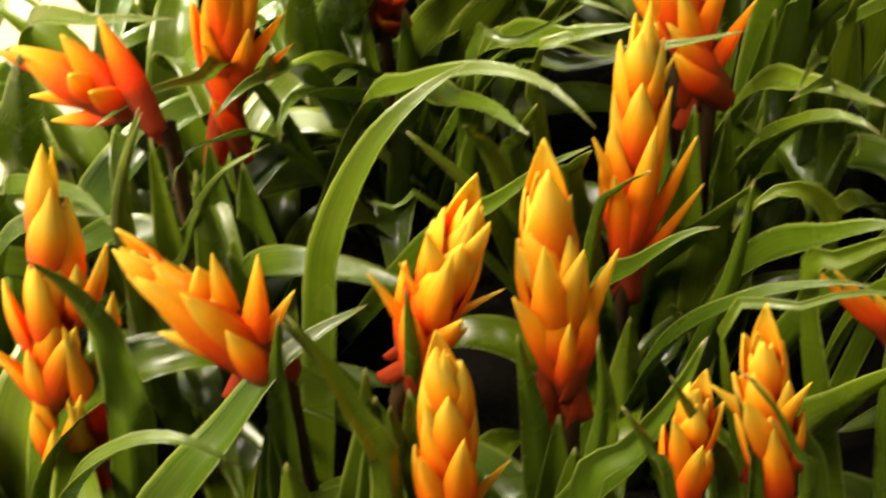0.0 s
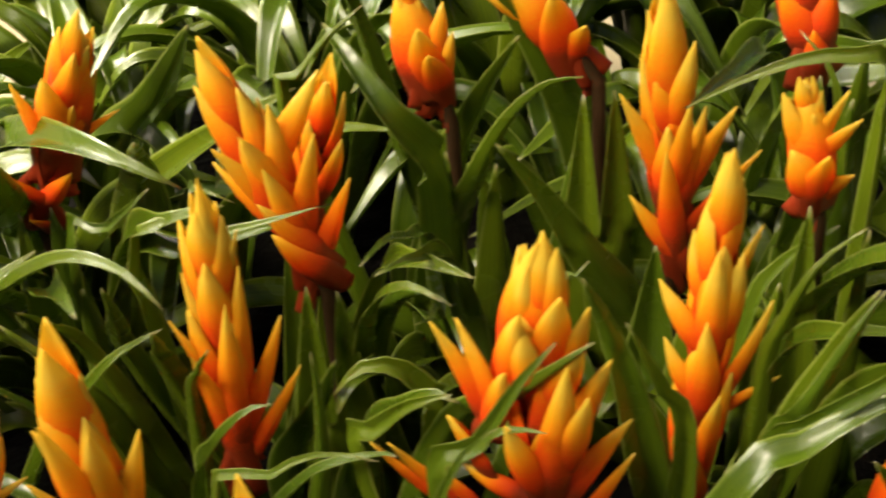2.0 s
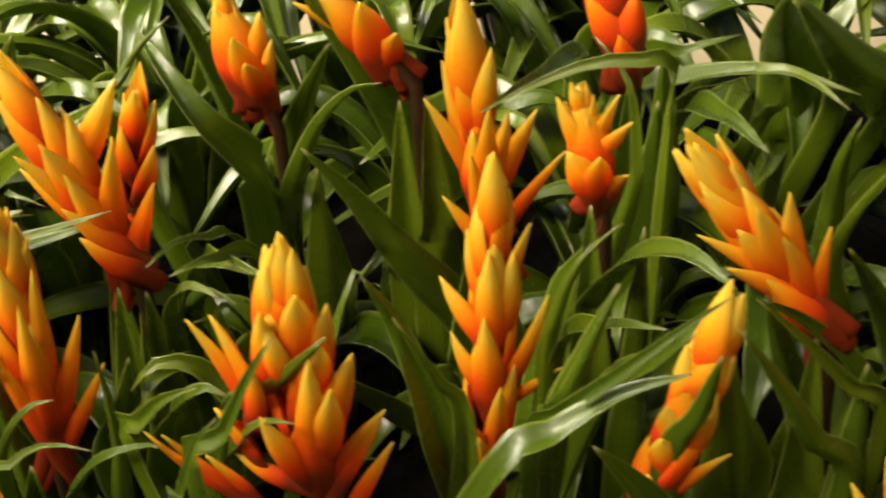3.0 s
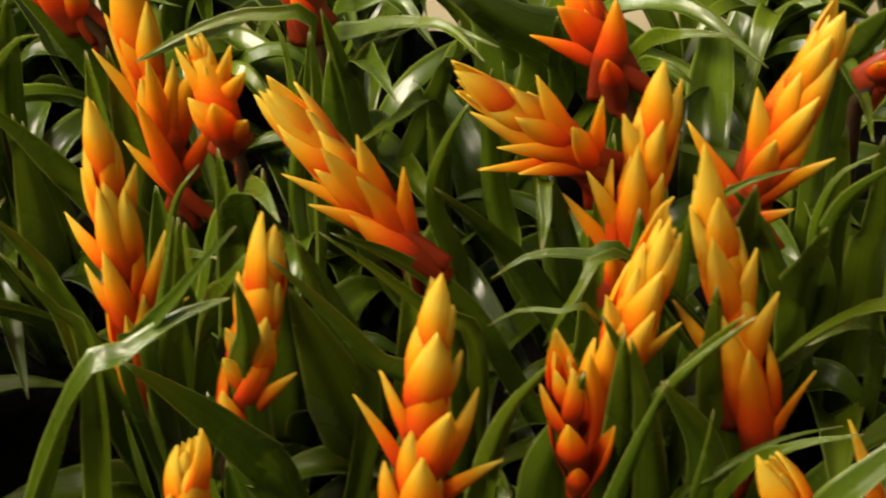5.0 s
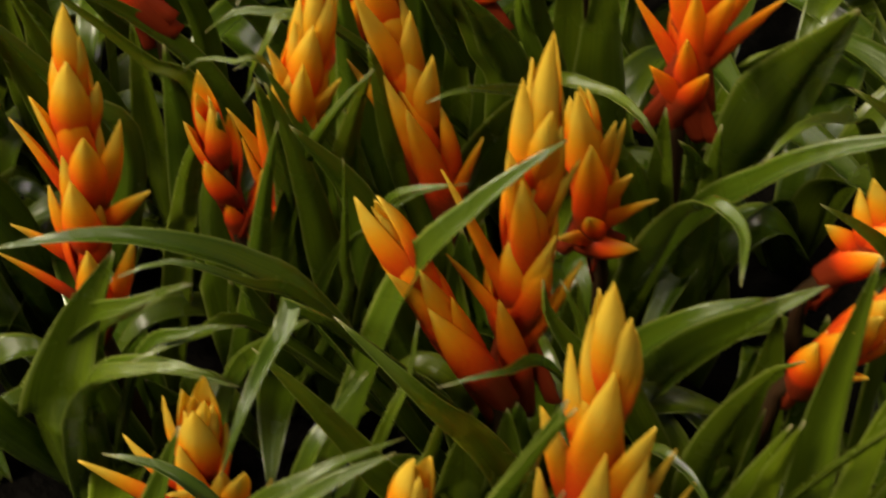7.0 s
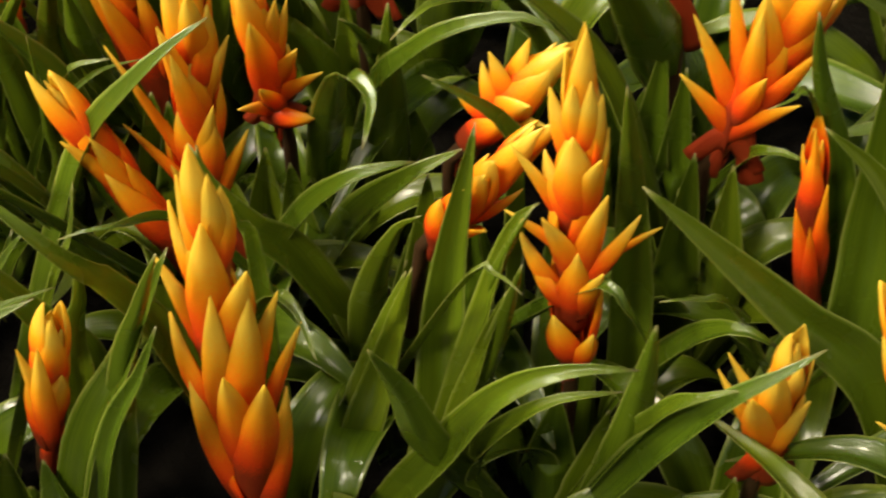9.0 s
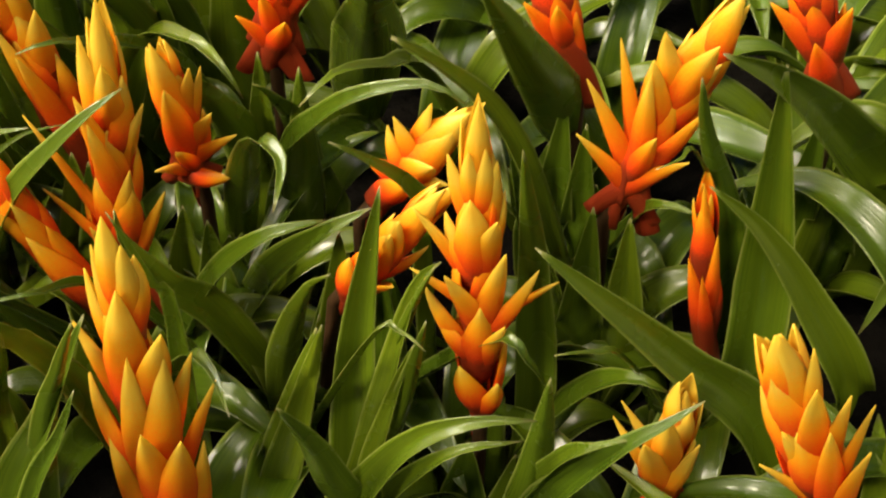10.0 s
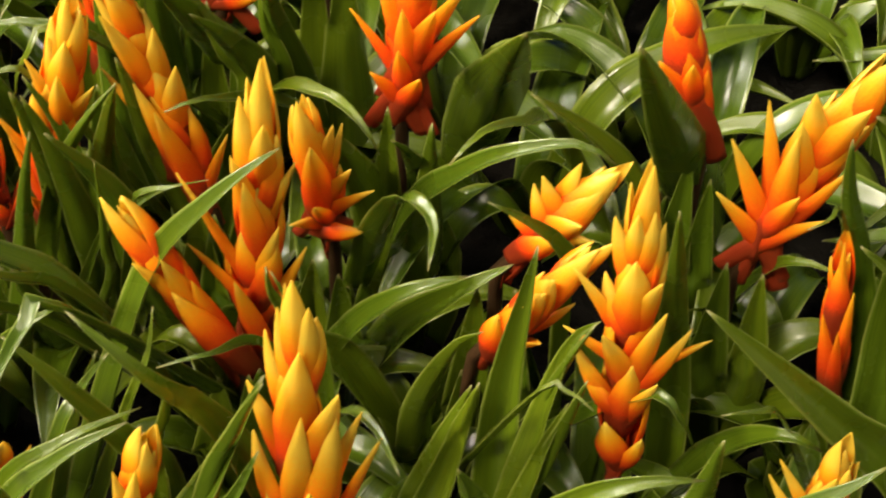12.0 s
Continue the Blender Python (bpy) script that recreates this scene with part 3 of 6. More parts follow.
bromeliad((0.233, 0.285), "bromeliad with a tall slim yellow-tipped orange spike",
          heads=[((0.239, 0.285, 0.461), (0.234, 0.285, 0.320), dict(bracts=[((0.237, 0.283, 0.374), (0.241, 0.279, 0.469), 0.015), ((0.240, 0.285, 0.396), (0.251, 0.285, 0.440), 0.007), ((0.237, 0.282, 0.327), (0.252, 0.280, 0.422), 0.013), ((0.236, 0.277, 0.325), (0.247, 0.267, 0.410), 0.012), ((0.236, 0.283, 0.356), (0.226, 0.277, 0.420), 0.012), ((0.236, 0.283, 0.331), (0.221, 0.276, 0.398), 0.011), ((0.236, 0.279, 0.302), (0.229, 0.268, 0.385), 0.013), ((0.232, 0.284, 0.306), (0.265, 0.288, 0.388), 0.014), ((0.230, 0.285, 0.285), (0.270, 0.291, 0.356), 0.011)], n=12, spread=0.75))],
          blades=[([(0.205, 0.330, 0.145), (0.182, 0.330, 0.386), (0.223, 0.325, 0.405), (0.255, 0.315, 0.421), (0.284, 0.310, 0.434)], 0.013, dict(side=(0.30, 0.80, 0.50))),
                  ([(0.255, 0.267, 0.145), (0.278, 0.250, 0.290), (0.286, 0.247, 0.335), (0.290, 0.243, 0.375), (0.291, 0.240, 0.406)], 0.013, dict(side=(0.98, -0.16, -0.13))),
                  ([(0.224, 0.268, 0.165), (0.257, 0.231, 0.300), (0.289, 0.207, 0.363), (0.314, 0.192, 0.391), (0.336, 0.182, 0.405), (0.338, 0.178, 0.407)], 0.012, dict(side=(0.22, 0.90, 0.38))),
                  ([(0.204, 0.288, 0.165), (0.223, 0.252, 0.310), (0.245, 0.226, 0.363), (0.265, 0.218, 0.391), (0.278, 0.217, 0.397)], 0.016, dict(side=(-0.07, 0.88, 0.48))),
                  ([(0.205, 0.299, 0.165), (0.220, 0.271, 0.340), (0.232, 0.257, 0.379), (0.247, 0.238, 0.408)], 0.009, dict(side=(0.92, 0.34, -0.19))),
                  ([(0.202, 0.328, 0.165), (0.170, 0.291, 0.350), (0.163, 0.260, 0.402), (0.164, 0.239, 0.425)], 0.014, dict(side=(0.97, 0.15, 0.18))),
                  ([(0.223, 0.315, 0.165), (0.146, 0.253, 0.360), (0.131, 0.237, 0.374), (0.112, 0.247, 0.368)], 0.008, dict(side=(0.12, -0.96, -0.24))),
                  ([(0.209, 0.301, 0.165), (0.172, 0.296, 0.290), (0.155, 0.286, 0.343), (0.125, 0.286, 0.380)], 0.020, dict(side=(-0.14, -0.97, -0.18)))],
          filler=2, seed=9)

bromeliad((0.073, 0.461), "orange-red bromeliad spike half behind a broad bent leaf",
          heads=[((0.123, 0.461, 0.450), (0.081, 0.461, 0.353), dict(bracts=[((0.105, 0.458, 0.394), (0.123, 0.461, 0.450), 0.023), ((0.095, 0.457, 0.374), (0.106, 0.448, 0.430), 0.024), ((0.092, 0.460, 0.363), (0.084, 0.447, 0.425), 0.014), ((0.093, 0.459, 0.371), (0.124, 0.462, 0.416), 0.020), ((0.084, 0.458, 0.366), (0.129, 0.470, 0.397), 0.010), ((0.080, 0.460, 0.319), (0.068, 0.445, 0.368), 0.013), ((0.070, 0.455, 0.322), (0.100, 0.455, 0.362), 0.013), ((0.074, 0.454, 0.309), (0.079, 0.440, 0.342), 0.014)], tone=-0.12))],
          blades=[([(0.119, 0.382, 0.145), (0.149, 0.330, 0.394), (0.173, 0.320, 0.412), (0.190, 0.310, 0.429), (0.210, 0.300, 0.450)], 0.012, dict(side=(0.51, -0.39, -0.76))),
                  ([(0.064, 0.473, 0.165), (0.062, 0.422, 0.280), (0.066, 0.331, 0.364), (0.063, 0.290, 0.385), (0.061, 0.279, 0.370)], 0.022, dict()),
                  ([(0.070, 0.447, 0.165), (0.115, 0.359, 0.340), (0.143, 0.312, 0.379), (0.172, 0.266, 0.413), (0.194, 0.232, 0.428)], 0.021, dict(side=(0.73, 0.62, 0.27))),
                  ([(0.061, 0.426, 0.165), (0.041, 0.327, 0.330), (0.032, 0.272, 0.377), (0.022, 0.249, 0.383), (0.018, 0.238, 0.370)], 0.009, dict(side=(0.97, -0.25, -0.03))),
                  ([(0.072, 0.451, 0.165), (0.156, 0.382, 0.350), (0.201, 0.348, 0.380), (0.248, 0.343, 0.399), (0.275, 0.370, 0.396)], 0.015, dict(side=(-0.08, 0.93, 0.37))),
                  ([(0.081, 0.477, 0.165), (0.137, 0.417, 0.330), (0.183, 0.355, 0.388), (0.206, 0.346, 0.405), (0.221, 0.356, 0.400)], 0.019, dict(side=(0.25, 0.85, 0.47))),
                  ([(0.108, 0.474, 0.165), (0.184, 0.400, 0.370), (0.205, 0.370, 0.403), (0.226, 0.363, 0.400)], 0.011, dict(side=(0.33, 0.79, 0.52))),
                  ([(-0.002, 0.516, 0.165), (0.004, 0.513, 0.310), (0.028, 0.496, 0.348), (0.076, 0.452, 0.384), (0.129, 0.398, 0.413), (0.170, 0.367, 0.421), (0.200, 0.363, 0.408)], 0.031, dict(side=(0.49, 0.79, 0.36))),
                  ([(0.047, 0.591, 0.165), (0.035, 0.561, 0.330), (0.037, 0.462, 0.373), (0.036, 0.411, 0.386), (0.040, 0.382, 0.384)], 0.017, dict(side=(1.00, 0.02, -0.07))),
                  ([(0.046, 0.552, 0.165), (0.080, 0.562, 0.300), (0.134, 0.519, 0.372), (0.184, 0.461, 0.450)], 0.033, dict(side=(0.85, 0.41, -0.31))),
                  ([(0.048, 0.491, 0.165), (0.084, 0.487, 0.280), (0.144, 0.463, 0.347), (0.200, 0.446, 0.394), (0.243, 0.445, 0.420)], 0.030, dict(side=(-0.22, 0.80, 0.56))),
                  ([(0.111, 0.406, 0.165), (0.139, 0.360, 0.250), (0.147, 0.339, 0.321), (0.158, 0.315, 0.380)], 0.022, dict(side=(0.88, 0.47, 0.03))),
                  ([(0.096, 0.438, 0.165), (0.153, 0.387, 0.351), (0.201, 0.329, 0.411), (0.237, 0.316, 0.430)], 0.024, dict(side=(0.14, 0.82, 0.55))),
                  ([(0.088, 0.498, 0.165), (0.120, 0.477, 0.280), (0.155, 0.417, 0.370), (0.184, 0.355, 0.440)], 0.036, dict(side=(0.94, 0.32, -0.13))),
                  ([(0.031, 0.507, 0.165), (0.028, 0.494, 0.260), (0.065, 0.422, 0.360), (0.097, 0.341, 0.450)], 0.037, dict()),
                  ([(0.027, 0.489, 0.165), (0.017, 0.463, 0.280), (0.038, 0.407, 0.368), (0.056, 0.359, 0.430)], 0.022, dict()),
                  ([(0.045, 0.428, 0.165), (0.020, 0.353, 0.356), (0.019, 0.293, 0.397), (0.010, 0.249, 0.421), (-0.009, 0.225, 0.417)], 0.014, dict(side=(0.86, -0.35, -0.36))),
                  ([(0.050, 0.470, 0.165), (0.041, 0.388, 0.330), (0.044, 0.319, 0.380), (0.042, 0.286, 0.397), (0.032, 0.273, 0.390)], 0.023, dict(side=(0.96, -0.16, -0.23)))],
          filler=2, seed=10)

bromeliad((0.267, 0.359), "bromeliad with a forked orange spike on a red stalk",
          heads=[((0.224, 0.359, 0.483), (0.260, 0.359, 0.377), dict(bracts=[((0.251, 0.355, 0.423), (0.224, 0.359, 0.483), 0.017), ((0.257, 0.356, 0.417), (0.255, 0.351, 0.464), 0.012), ((0.245, 0.357, 0.426), (0.278, 0.364, 0.475), 0.015), ((0.259, 0.357, 0.391), (0.227, 0.347, 0.447), 0.014), ((0.258, 0.359, 0.386), (0.223, 0.352, 0.431), 0.015), ((0.260, 0.355, 0.382), (0.270, 0.354, 0.450), 0.014), ((0.262, 0.352, 0.389), (0.251, 0.340, 0.435), 0.012), ((0.272, 0.353, 0.381), (0.246, 0.338, 0.416), 0.011), ((0.262, 0.357, 0.354), (0.285, 0.364, 0.418), 0.012), ((0.275, 0.354, 0.362), (0.250, 0.341, 0.396), 0.014), ((0.262, 0.355, 0.402), (0.240, 0.345, 0.453), 0.015)], n=12, spread=0.8)),
                 ((0.268, 0.411, 0.447), (0.254, 0.411, 0.365), dict(n=8, spread=0.6))],
          blades=[([(0.300, 0.325, 0.145), (0.333, 0.290, 0.318), (0.329, 0.285, 0.348), (0.318, 0.280, 0.366), (0.303, 0.275, 0.369), (0.290, 0.270, 0.356)], 0.024, dict(side=(0.29, 0.66, 0.69))),
                  ([(0.216, 0.357, 0.165), (0.205, 0.294, 0.340), (0.211, 0.269, 0.380), (0.220, 0.245, 0.411)], 0.019, dict(side=(0.98, 0.15, -0.10))),
                  ([(0.289, 0.304, 0.165), (0.346, 0.242, 0.359), (0.382, 0.204, 0.417), (0.414, 0.181, 0.464)], 0.018, dict(side=(0.85, 0.06, -0.53))),
                  ([(0.264, 0.344, 0.165), (0.296, 0.284, 0.310), (0.327, 0.238, 0.377), (0.347, 0.223, 0.400), (0.357, 0.218, 0.400)], 0.027, dict(side=(0.34, 0.81, 0.48))),
                  ([(0.237, 0.352, 0.165), (0.243, 0.328, 0.250), (0.272, 0.301, 0.317), (0.293, 0.270, 0.377)], 0.022, dict(side=(0.81, 0.58, -0.05))),
                  ([(0.187, 0.388, 0.165), (0.172, 0.322, 0.330), (0.181, 0.296, 0.373), (0.193, 0.264, 0.420)], 0.016, dict(side=(0.98, 0.19, -0.11))),
                  ([(0.252, 0.408, 0.165), (0.299, 0.341, 0.340), (0.329, 0.297, 0.396), (0.347, 0.280, 0.402)], 0.014, dict(side=(0.76, -0.06, -0.65))),
                  ([(0.289, 0.416, 0.165), (0.304, 0.366, 0.280), (0.300, 0.325, 0.325), (0.291, 0.296, 0.340), (0.286, 0.286, 0.330)], 0.034, dict(side=(0.96, -0.25, -0.10))),
                  ([(0.247, 0.442, 0.165), (0.289, 0.392, 0.330), (0.317, 0.349, 0.376), (0.352, 0.317, 0.390)], 0.024, dict(side=(0.44, 0.76, 0.48))),
                  ([(0.261, 0.407, 0.165), (0.290, 0.348, 0.320), (0.308, 0.303, 0.386), (0.328, 0.282, 0.411), (0.344, 0.270, 0.412)], 0.019, dict(side=(0.51, 0.72, 0.48)))],
          filler=4, seed=11)

bromeliad((0.404, 0.212), "bromeliad with a fat clustered yellow spike and lower side spikes",
          heads=[((0.392, 0.212, 0.491), (0.392, 0.212, 0.357), dict(bracts=[((0.396, 0.202, 0.463), (0.395, 0.205, 0.496), 0.011), ((0.400, 0.202, 0.457), (0.400, 0.203, 0.490), 0.010), ((0.375, 0.212, 0.449), (0.393, 0.203, 0.492), 0.012), ((0.383, 0.209, 0.452), (0.389, 0.202, 0.482), 0.011), ((0.400, 0.198, 0.440), (0.399, 0.197, 0.478), 0.013), ((0.408, 0.208, 0.426), (0.409, 0.201, 0.468), 0.011), ((0.353, 0.212, 0.409), (0.354, 0.212, 0.452), 0.011), ((0.358, 0.212, 0.409), (0.367, 0.212, 0.453), 0.014), ((0.367, 0.212, 0.423), (0.390, 0.196, 0.468), 0.014), ((0.355, 0.212, 0.401), (0.385, 0.191, 0.444), 0.011), ((0.385, 0.201, 0.427), (0.387, 0.195, 0.459), 0.012), ((0.351, 0.212, 0.376), (0.358, 0.212, 0.402), 0.013), ((0.334, 0.212, 0.352), (0.318, 0.212, 0.384), 0.009), ((0.333, 0.212, 0.352), (0.330, 0.212, 0.387), 0.011), ((0.343, 0.212, 0.352), (0.348, 0.212, 0.375), 0.011), ((0.398, 0.196, 0.384), (0.404, 0.186, 0.448), 0.013), ((0.408, 0.202, 0.397), (0.418, 0.199, 0.446), 0.012), ((0.409, 0.205, 0.365), (0.424, 0.212, 0.406), 0.012), ((0.389, 0.197, 0.375), (0.379, 0.190, 0.414), 0.012), ((0.378, 0.207, 0.359), (0.357, 0.212, 0.373), 0.010), ((0.414, 0.212, 0.340), (0.426, 0.212, 0.385), 0.010), ((0.404, 0.198, 0.388), (0.412, 0.184, 0.435), 0.013), ((0.404, 0.198, 0.420), (0.407, 0.191, 0.458), 0.012)], n=9, spread=0.8, fat=1.1))],
          blades=[([(0.427, 0.241, 0.145), (0.451, 0.270, 0.324), (0.440, 0.267, 0.368), (0.435, 0.263, 0.384), (0.424, 0.260, 0.411)], 0.015, dict(side=(0.95, 0.05, 0.30))),
                  ([(0.332, 0.163, 0.145), (0.282, 0.130, 0.415), (0.308, 0.120, 0.453), (0.330, 0.110, 0.473), (0.350, 0.100, 0.480)], 0.008, dict(side=(0.36, -0.64, -0.68))),
                  ([(0.360, 0.206, 0.145), (0.316, 0.200, 0.375), (0.329, 0.190, 0.411), (0.346, 0.180, 0.433), (0.363, 0.170, 0.447)], 0.018, dict(side=(0.57, -0.55, -0.61))),
                  ([(0.378, 0.181, 0.145), (0.353, 0.150, 0.388), (0.359, 0.143, 0.417), (0.371, 0.137, 0.449), (0.384, 0.130, 0.468)], 0.010, dict(side=(0.77, -0.49, -0.42))),
                  ([(0.378, 0.191, 0.145), (0.352, 0.170, 0.389), (0.373, 0.163, 0.430), (0.389, 0.157, 0.464), (0.403, 0.150, 0.489)], 0.015, dict(side=(0.72, -0.51, -0.47))),
                  ([(0.383, 0.186, 0.165), (0.468, 0.207, 0.360), (0.497, 0.218, 0.382), (0.526, 0.222, 0.402), (0.554, 0.212, 0.422)], 0.024, dict(side=(-0.18, 0.96, 0.22))),
                  ([(0.326, 0.245, 0.165), (0.390, 0.310, 0.380), (0.397, 0.315, 0.390), (0.406, 0.317, 0.401)], 0.011, dict(side=(-0.61, 0.77, 0.20))),
                  ([(0.322, 0.227, 0.165), (0.323, 0.197, 0.280), (0.336, 0.162, 0.356), (0.355, 0.147, 0.400)], 0.027, dict(side=(0.95, -0.11, -0.30))),
                  ([(0.324, 0.264, 0.165), (0.343, 0.235, 0.330), (0.364, 0.205, 0.387), (0.381, 0.191, 0.411), (0.396, 0.180, 0.420)], 0.013, dict(side=(0.22, 0.83, 0.52)))],
          filler=2, seed=12)

bromeliad((0.473, 0.314), "bromeliad with a tall open orange spike on a red stalk",
          heads=[((0.467, 0.314, 0.465), (0.457, 0.314, 0.271), dict(bracts=[((0.467, 0.309, 0.427), (0.468, 0.310, 0.468), 0.013), ((0.471, 0.314, 0.412), (0.473, 0.314, 0.445), 0.011), ((0.478, 0.314, 0.397), (0.480, 0.314, 0.427), 0.009), ((0.455, 0.314, 0.387), (0.453, 0.314, 0.422), 0.011), ((0.470, 0.311, 0.369), (0.475, 0.309, 0.413), 0.014), ((0.463, 0.305, 0.366), (0.464, 0.303, 0.418), 0.013), ((0.457, 0.307, 0.362), (0.438, 0.314, 0.394), 0.012), ((0.455, 0.307, 0.329), (0.441, 0.314, 0.360), 0.012), ((0.470, 0.314, 0.330), (0.490, 0.314, 0.383), 0.013), ((0.461, 0.305, 0.327), (0.460, 0.299, 0.381), 0.013), ((0.461, 0.305, 0.284), (0.466, 0.297, 0.345), 0.011), ((0.451, 0.308, 0.280), (0.450, 0.301, 0.320), 0.013), ((0.469, 0.314, 0.315), (0.494, 0.314, 0.342), 0.009), ((0.455, 0.305, 0.263), (0.455, 0.298, 0.310), 0.014)], n=9, spread=0.6, tone=0.02))],
          blades=[([(0.479, 0.312, 0.145), (0.486, 0.310, 0.330), (0.494, 0.303, 0.379), (0.506, 0.297, 0.415), (0.524, 0.290, 0.441)], 0.011, dict(side=(0.91, -0.22, -0.35))),
                  ([(0.479, 0.287, 0.145), (0.486, 0.260, 0.332), (0.501, 0.253, 0.373), (0.516, 0.247, 0.418), (0.525, 0.240, 0.446)], 0.014, dict(side=(0.90, -0.26, -0.35))),
                  ([(0.478, 0.277, 0.145), (0.482, 0.240, 0.347), (0.501, 0.230, 0.384), (0.525, 0.220, 0.415), (0.547, 0.210, 0.445), (0.567, 0.200, 0.471)], 0.012, dict(side=(0.63, -0.50, -0.59))),
                  ([(0.458, 0.312, 0.165), (0.436, 0.311, 0.270), (0.425, 0.312, 0.326), (0.415, 0.308, 0.369), (0.404, 0.296, 0.407)], 0.021, dict(side=(0.88, 0.36, 0.31))),
                  ([(0.467, 0.288, 0.165), (0.493, 0.267, 0.330), (0.510, 0.263, 0.391), (0.524, 0.249, 0.439)], 0.020, dict(side=(0.93, 0.28, -0.22))),
                  ([(0.469, 0.319, 0.165), (0.516, 0.273, 0.350), (0.543, 0.246, 0.403), (0.572, 0.236, 0.443)], 0.019, dict(side=(-0.10, 0.90, 0.42))),
                  ([(0.454, 0.353, 0.165), (0.485, 0.388, 0.310), (0.500, 0.394, 0.344), (0.526, 0.381, 0.379)], 0.014, dict(side=(-0.44, 0.83, 0.35)))],
          filler=2, seed=13)

bromeliad((0.447, 0.459), "tall orange bromeliad spike with spreading red-orange bracts",
          heads=[((0.436, 0.459, 0.470), (0.445, 0.459, 0.327), dict(bracts=[((0.443, 0.457, 0.408), (0.440, 0.454, 0.478), 0.022), ((0.445, 0.455, 0.393), (0.455, 0.448, 0.446), 0.015), ((0.441, 0.457, 0.371), (0.428, 0.453, 0.437), 0.015), ((0.448, 0.457, 0.349), (0.419, 0.452, 0.417), 0.015), ((0.447, 0.452, 0.344), (0.451, 0.440, 0.419), 0.013), ((0.450, 0.452, 0.303), (0.440, 0.439, 0.389), 0.013), ((0.449, 0.458, 0.345), (0.474, 0.457, 0.407), 0.017), ((0.451, 0.460, 0.311), (0.487, 0.462, 0.378), 0.014), ((0.457, 0.456, 0.297), (0.422, 0.448, 0.351), 0.013), ((0.448, 0.456, 0.348), (0.462, 0.453, 0.405), 0.016)], n=12, spread=0.9))],
          blades=[([(0.451, 0.470, 0.165), (0.431, 0.457, 0.250), (0.401, 0.431, 0.319), (0.376, 0.416, 0.374), (0.355, 0.405, 0.410)], 0.025, dict(side=(0.74, 0.45, 0.50))),
                  ([(0.472, 0.449, 0.165), (0.505, 0.393, 0.300), (0.529, 0.324, 0.396), (0.553, 0.284, 0.430), (0.572, 0.246, 0.439)], 0.027, dict(side=(0.71, 0.57, 0.41))),
                  ([(0.418, 0.431, 0.165), (0.379, 0.377, 0.260), (0.352, 0.334, 0.314), (0.333, 0.298, 0.334), (0.328, 0.280, 0.330)], 0.028, dict())],
          filler=4, seed=14)

bromeliad((0.318, 0.494), "bromeliad with a golden spike towards the back of the bed",
          heads=[((0.296, 0.494, 0.460), (0.312, 0.494, 0.397), dict(bracts=[((0.304, 0.487, 0.410), (0.296, 0.494, 0.460), 0.025), ((0.304, 0.489, 0.402), (0.319, 0.493, 0.447), 0.017), ((0.308, 0.485, 0.400), (0.307, 0.473, 0.446), 0.017), ((0.313, 0.487, 0.390), (0.311, 0.478, 0.429), 0.017), ((0.308, 0.489, 0.389), (0.324, 0.491, 0.430), 0.014)], spread=0.8, tone=-0.02))],
          blades=[([(0.317, 0.502, 0.165), (0.316, 0.473, 0.300), (0.315, 0.446, 0.370), (0.297, 0.425, 0.415), (0.273, 0.441, 0.444), (0.258, 0.462, 0.450)], 0.034, dict(side=(-0.35, -0.90, -0.28))),
                  ([(0.285, 0.618, 0.165), (0.262, 0.523, 0.430), (0.260, 0.471, 0.444), (0.257, 0.414, 0.443)], 0.014, dict(side=(0.99, -0.06, -0.10))),
                  ([(0.300, 0.500, 0.165), (0.318, 0.473, 0.300), (0.337, 0.450, 0.359), (0.357, 0.439, 0.403), (0.379, 0.434, 0.428), (0.399, 0.421, 0.440)], 0.018, dict(side=(0.84, 0.42, -0.34))),
                  ([(0.292, 0.533, 0.165), (0.307, 0.529, 0.300), (0.334, 0.505, 0.376), (0.363, 0.466, 0.440)], 0.026, dict(side=(0.86, 0.49, -0.13))),
                  ([(0.327, 0.481, 0.165), (0.323, 0.381, 0.360), (0.319, 0.336, 0.400), (0.313, 0.306, 0.418), (0.307, 0.281, 0.422)], 0.013, dict(side=(0.89, -0.29, -0.36))),
                  ([(0.339, 0.460, 0.165), (0.333, 0.382, 0.347), (0.322, 0.331, 0.391), (0.306, 0.309, 0.396)], 0.019, dict(side=(0.57, -0.60, -0.56))),
                  ([(0.330, 0.442, 0.165), (0.337, 0.311, 0.370), (0.337, 0.272, 0.400), (0.334, 0.256, 0.410)], 0.008, dict(side=(0.70, -0.45, -0.56)))],
          filler=2, seed=15)

bromeliad((0.403, 0.499), "bromeliad with a leaning golden spike behind dark leaves",
          heads=[((0.353, 0.499, 0.460), (0.389, 0.499, 0.414), dict(bracts=[((0.378, 0.497, 0.426), (0.351, 0.490, 0.465), 0.020), ((0.384, 0.494, 0.415), (0.374, 0.487, 0.459), 0.020), ((0.386, 0.494, 0.409), (0.394, 0.494, 0.437), 0.016), ((0.389, 0.500, 0.413), (0.342, 0.490, 0.458), 0.015)], spread=1))],
          blades=[([(0.294, 0.460, 0.145), (0.237, 0.440, 0.401), (0.250, 0.437, 0.432), (0.265, 0.433, 0.454), (0.288, 0.430, 0.476)], 0.014, dict(side=(0.83, 0.03, -0.56))),
                  ([(0.419, 0.555, 0.165), (0.417, 0.566, 0.240), (0.397, 0.529, 0.337), (0.376, 0.502, 0.403), (0.346, 0.480, 0.470)], 0.037, dict(side=(0.82, 0.36, 0.45)))],
          filler=4, seed=16)

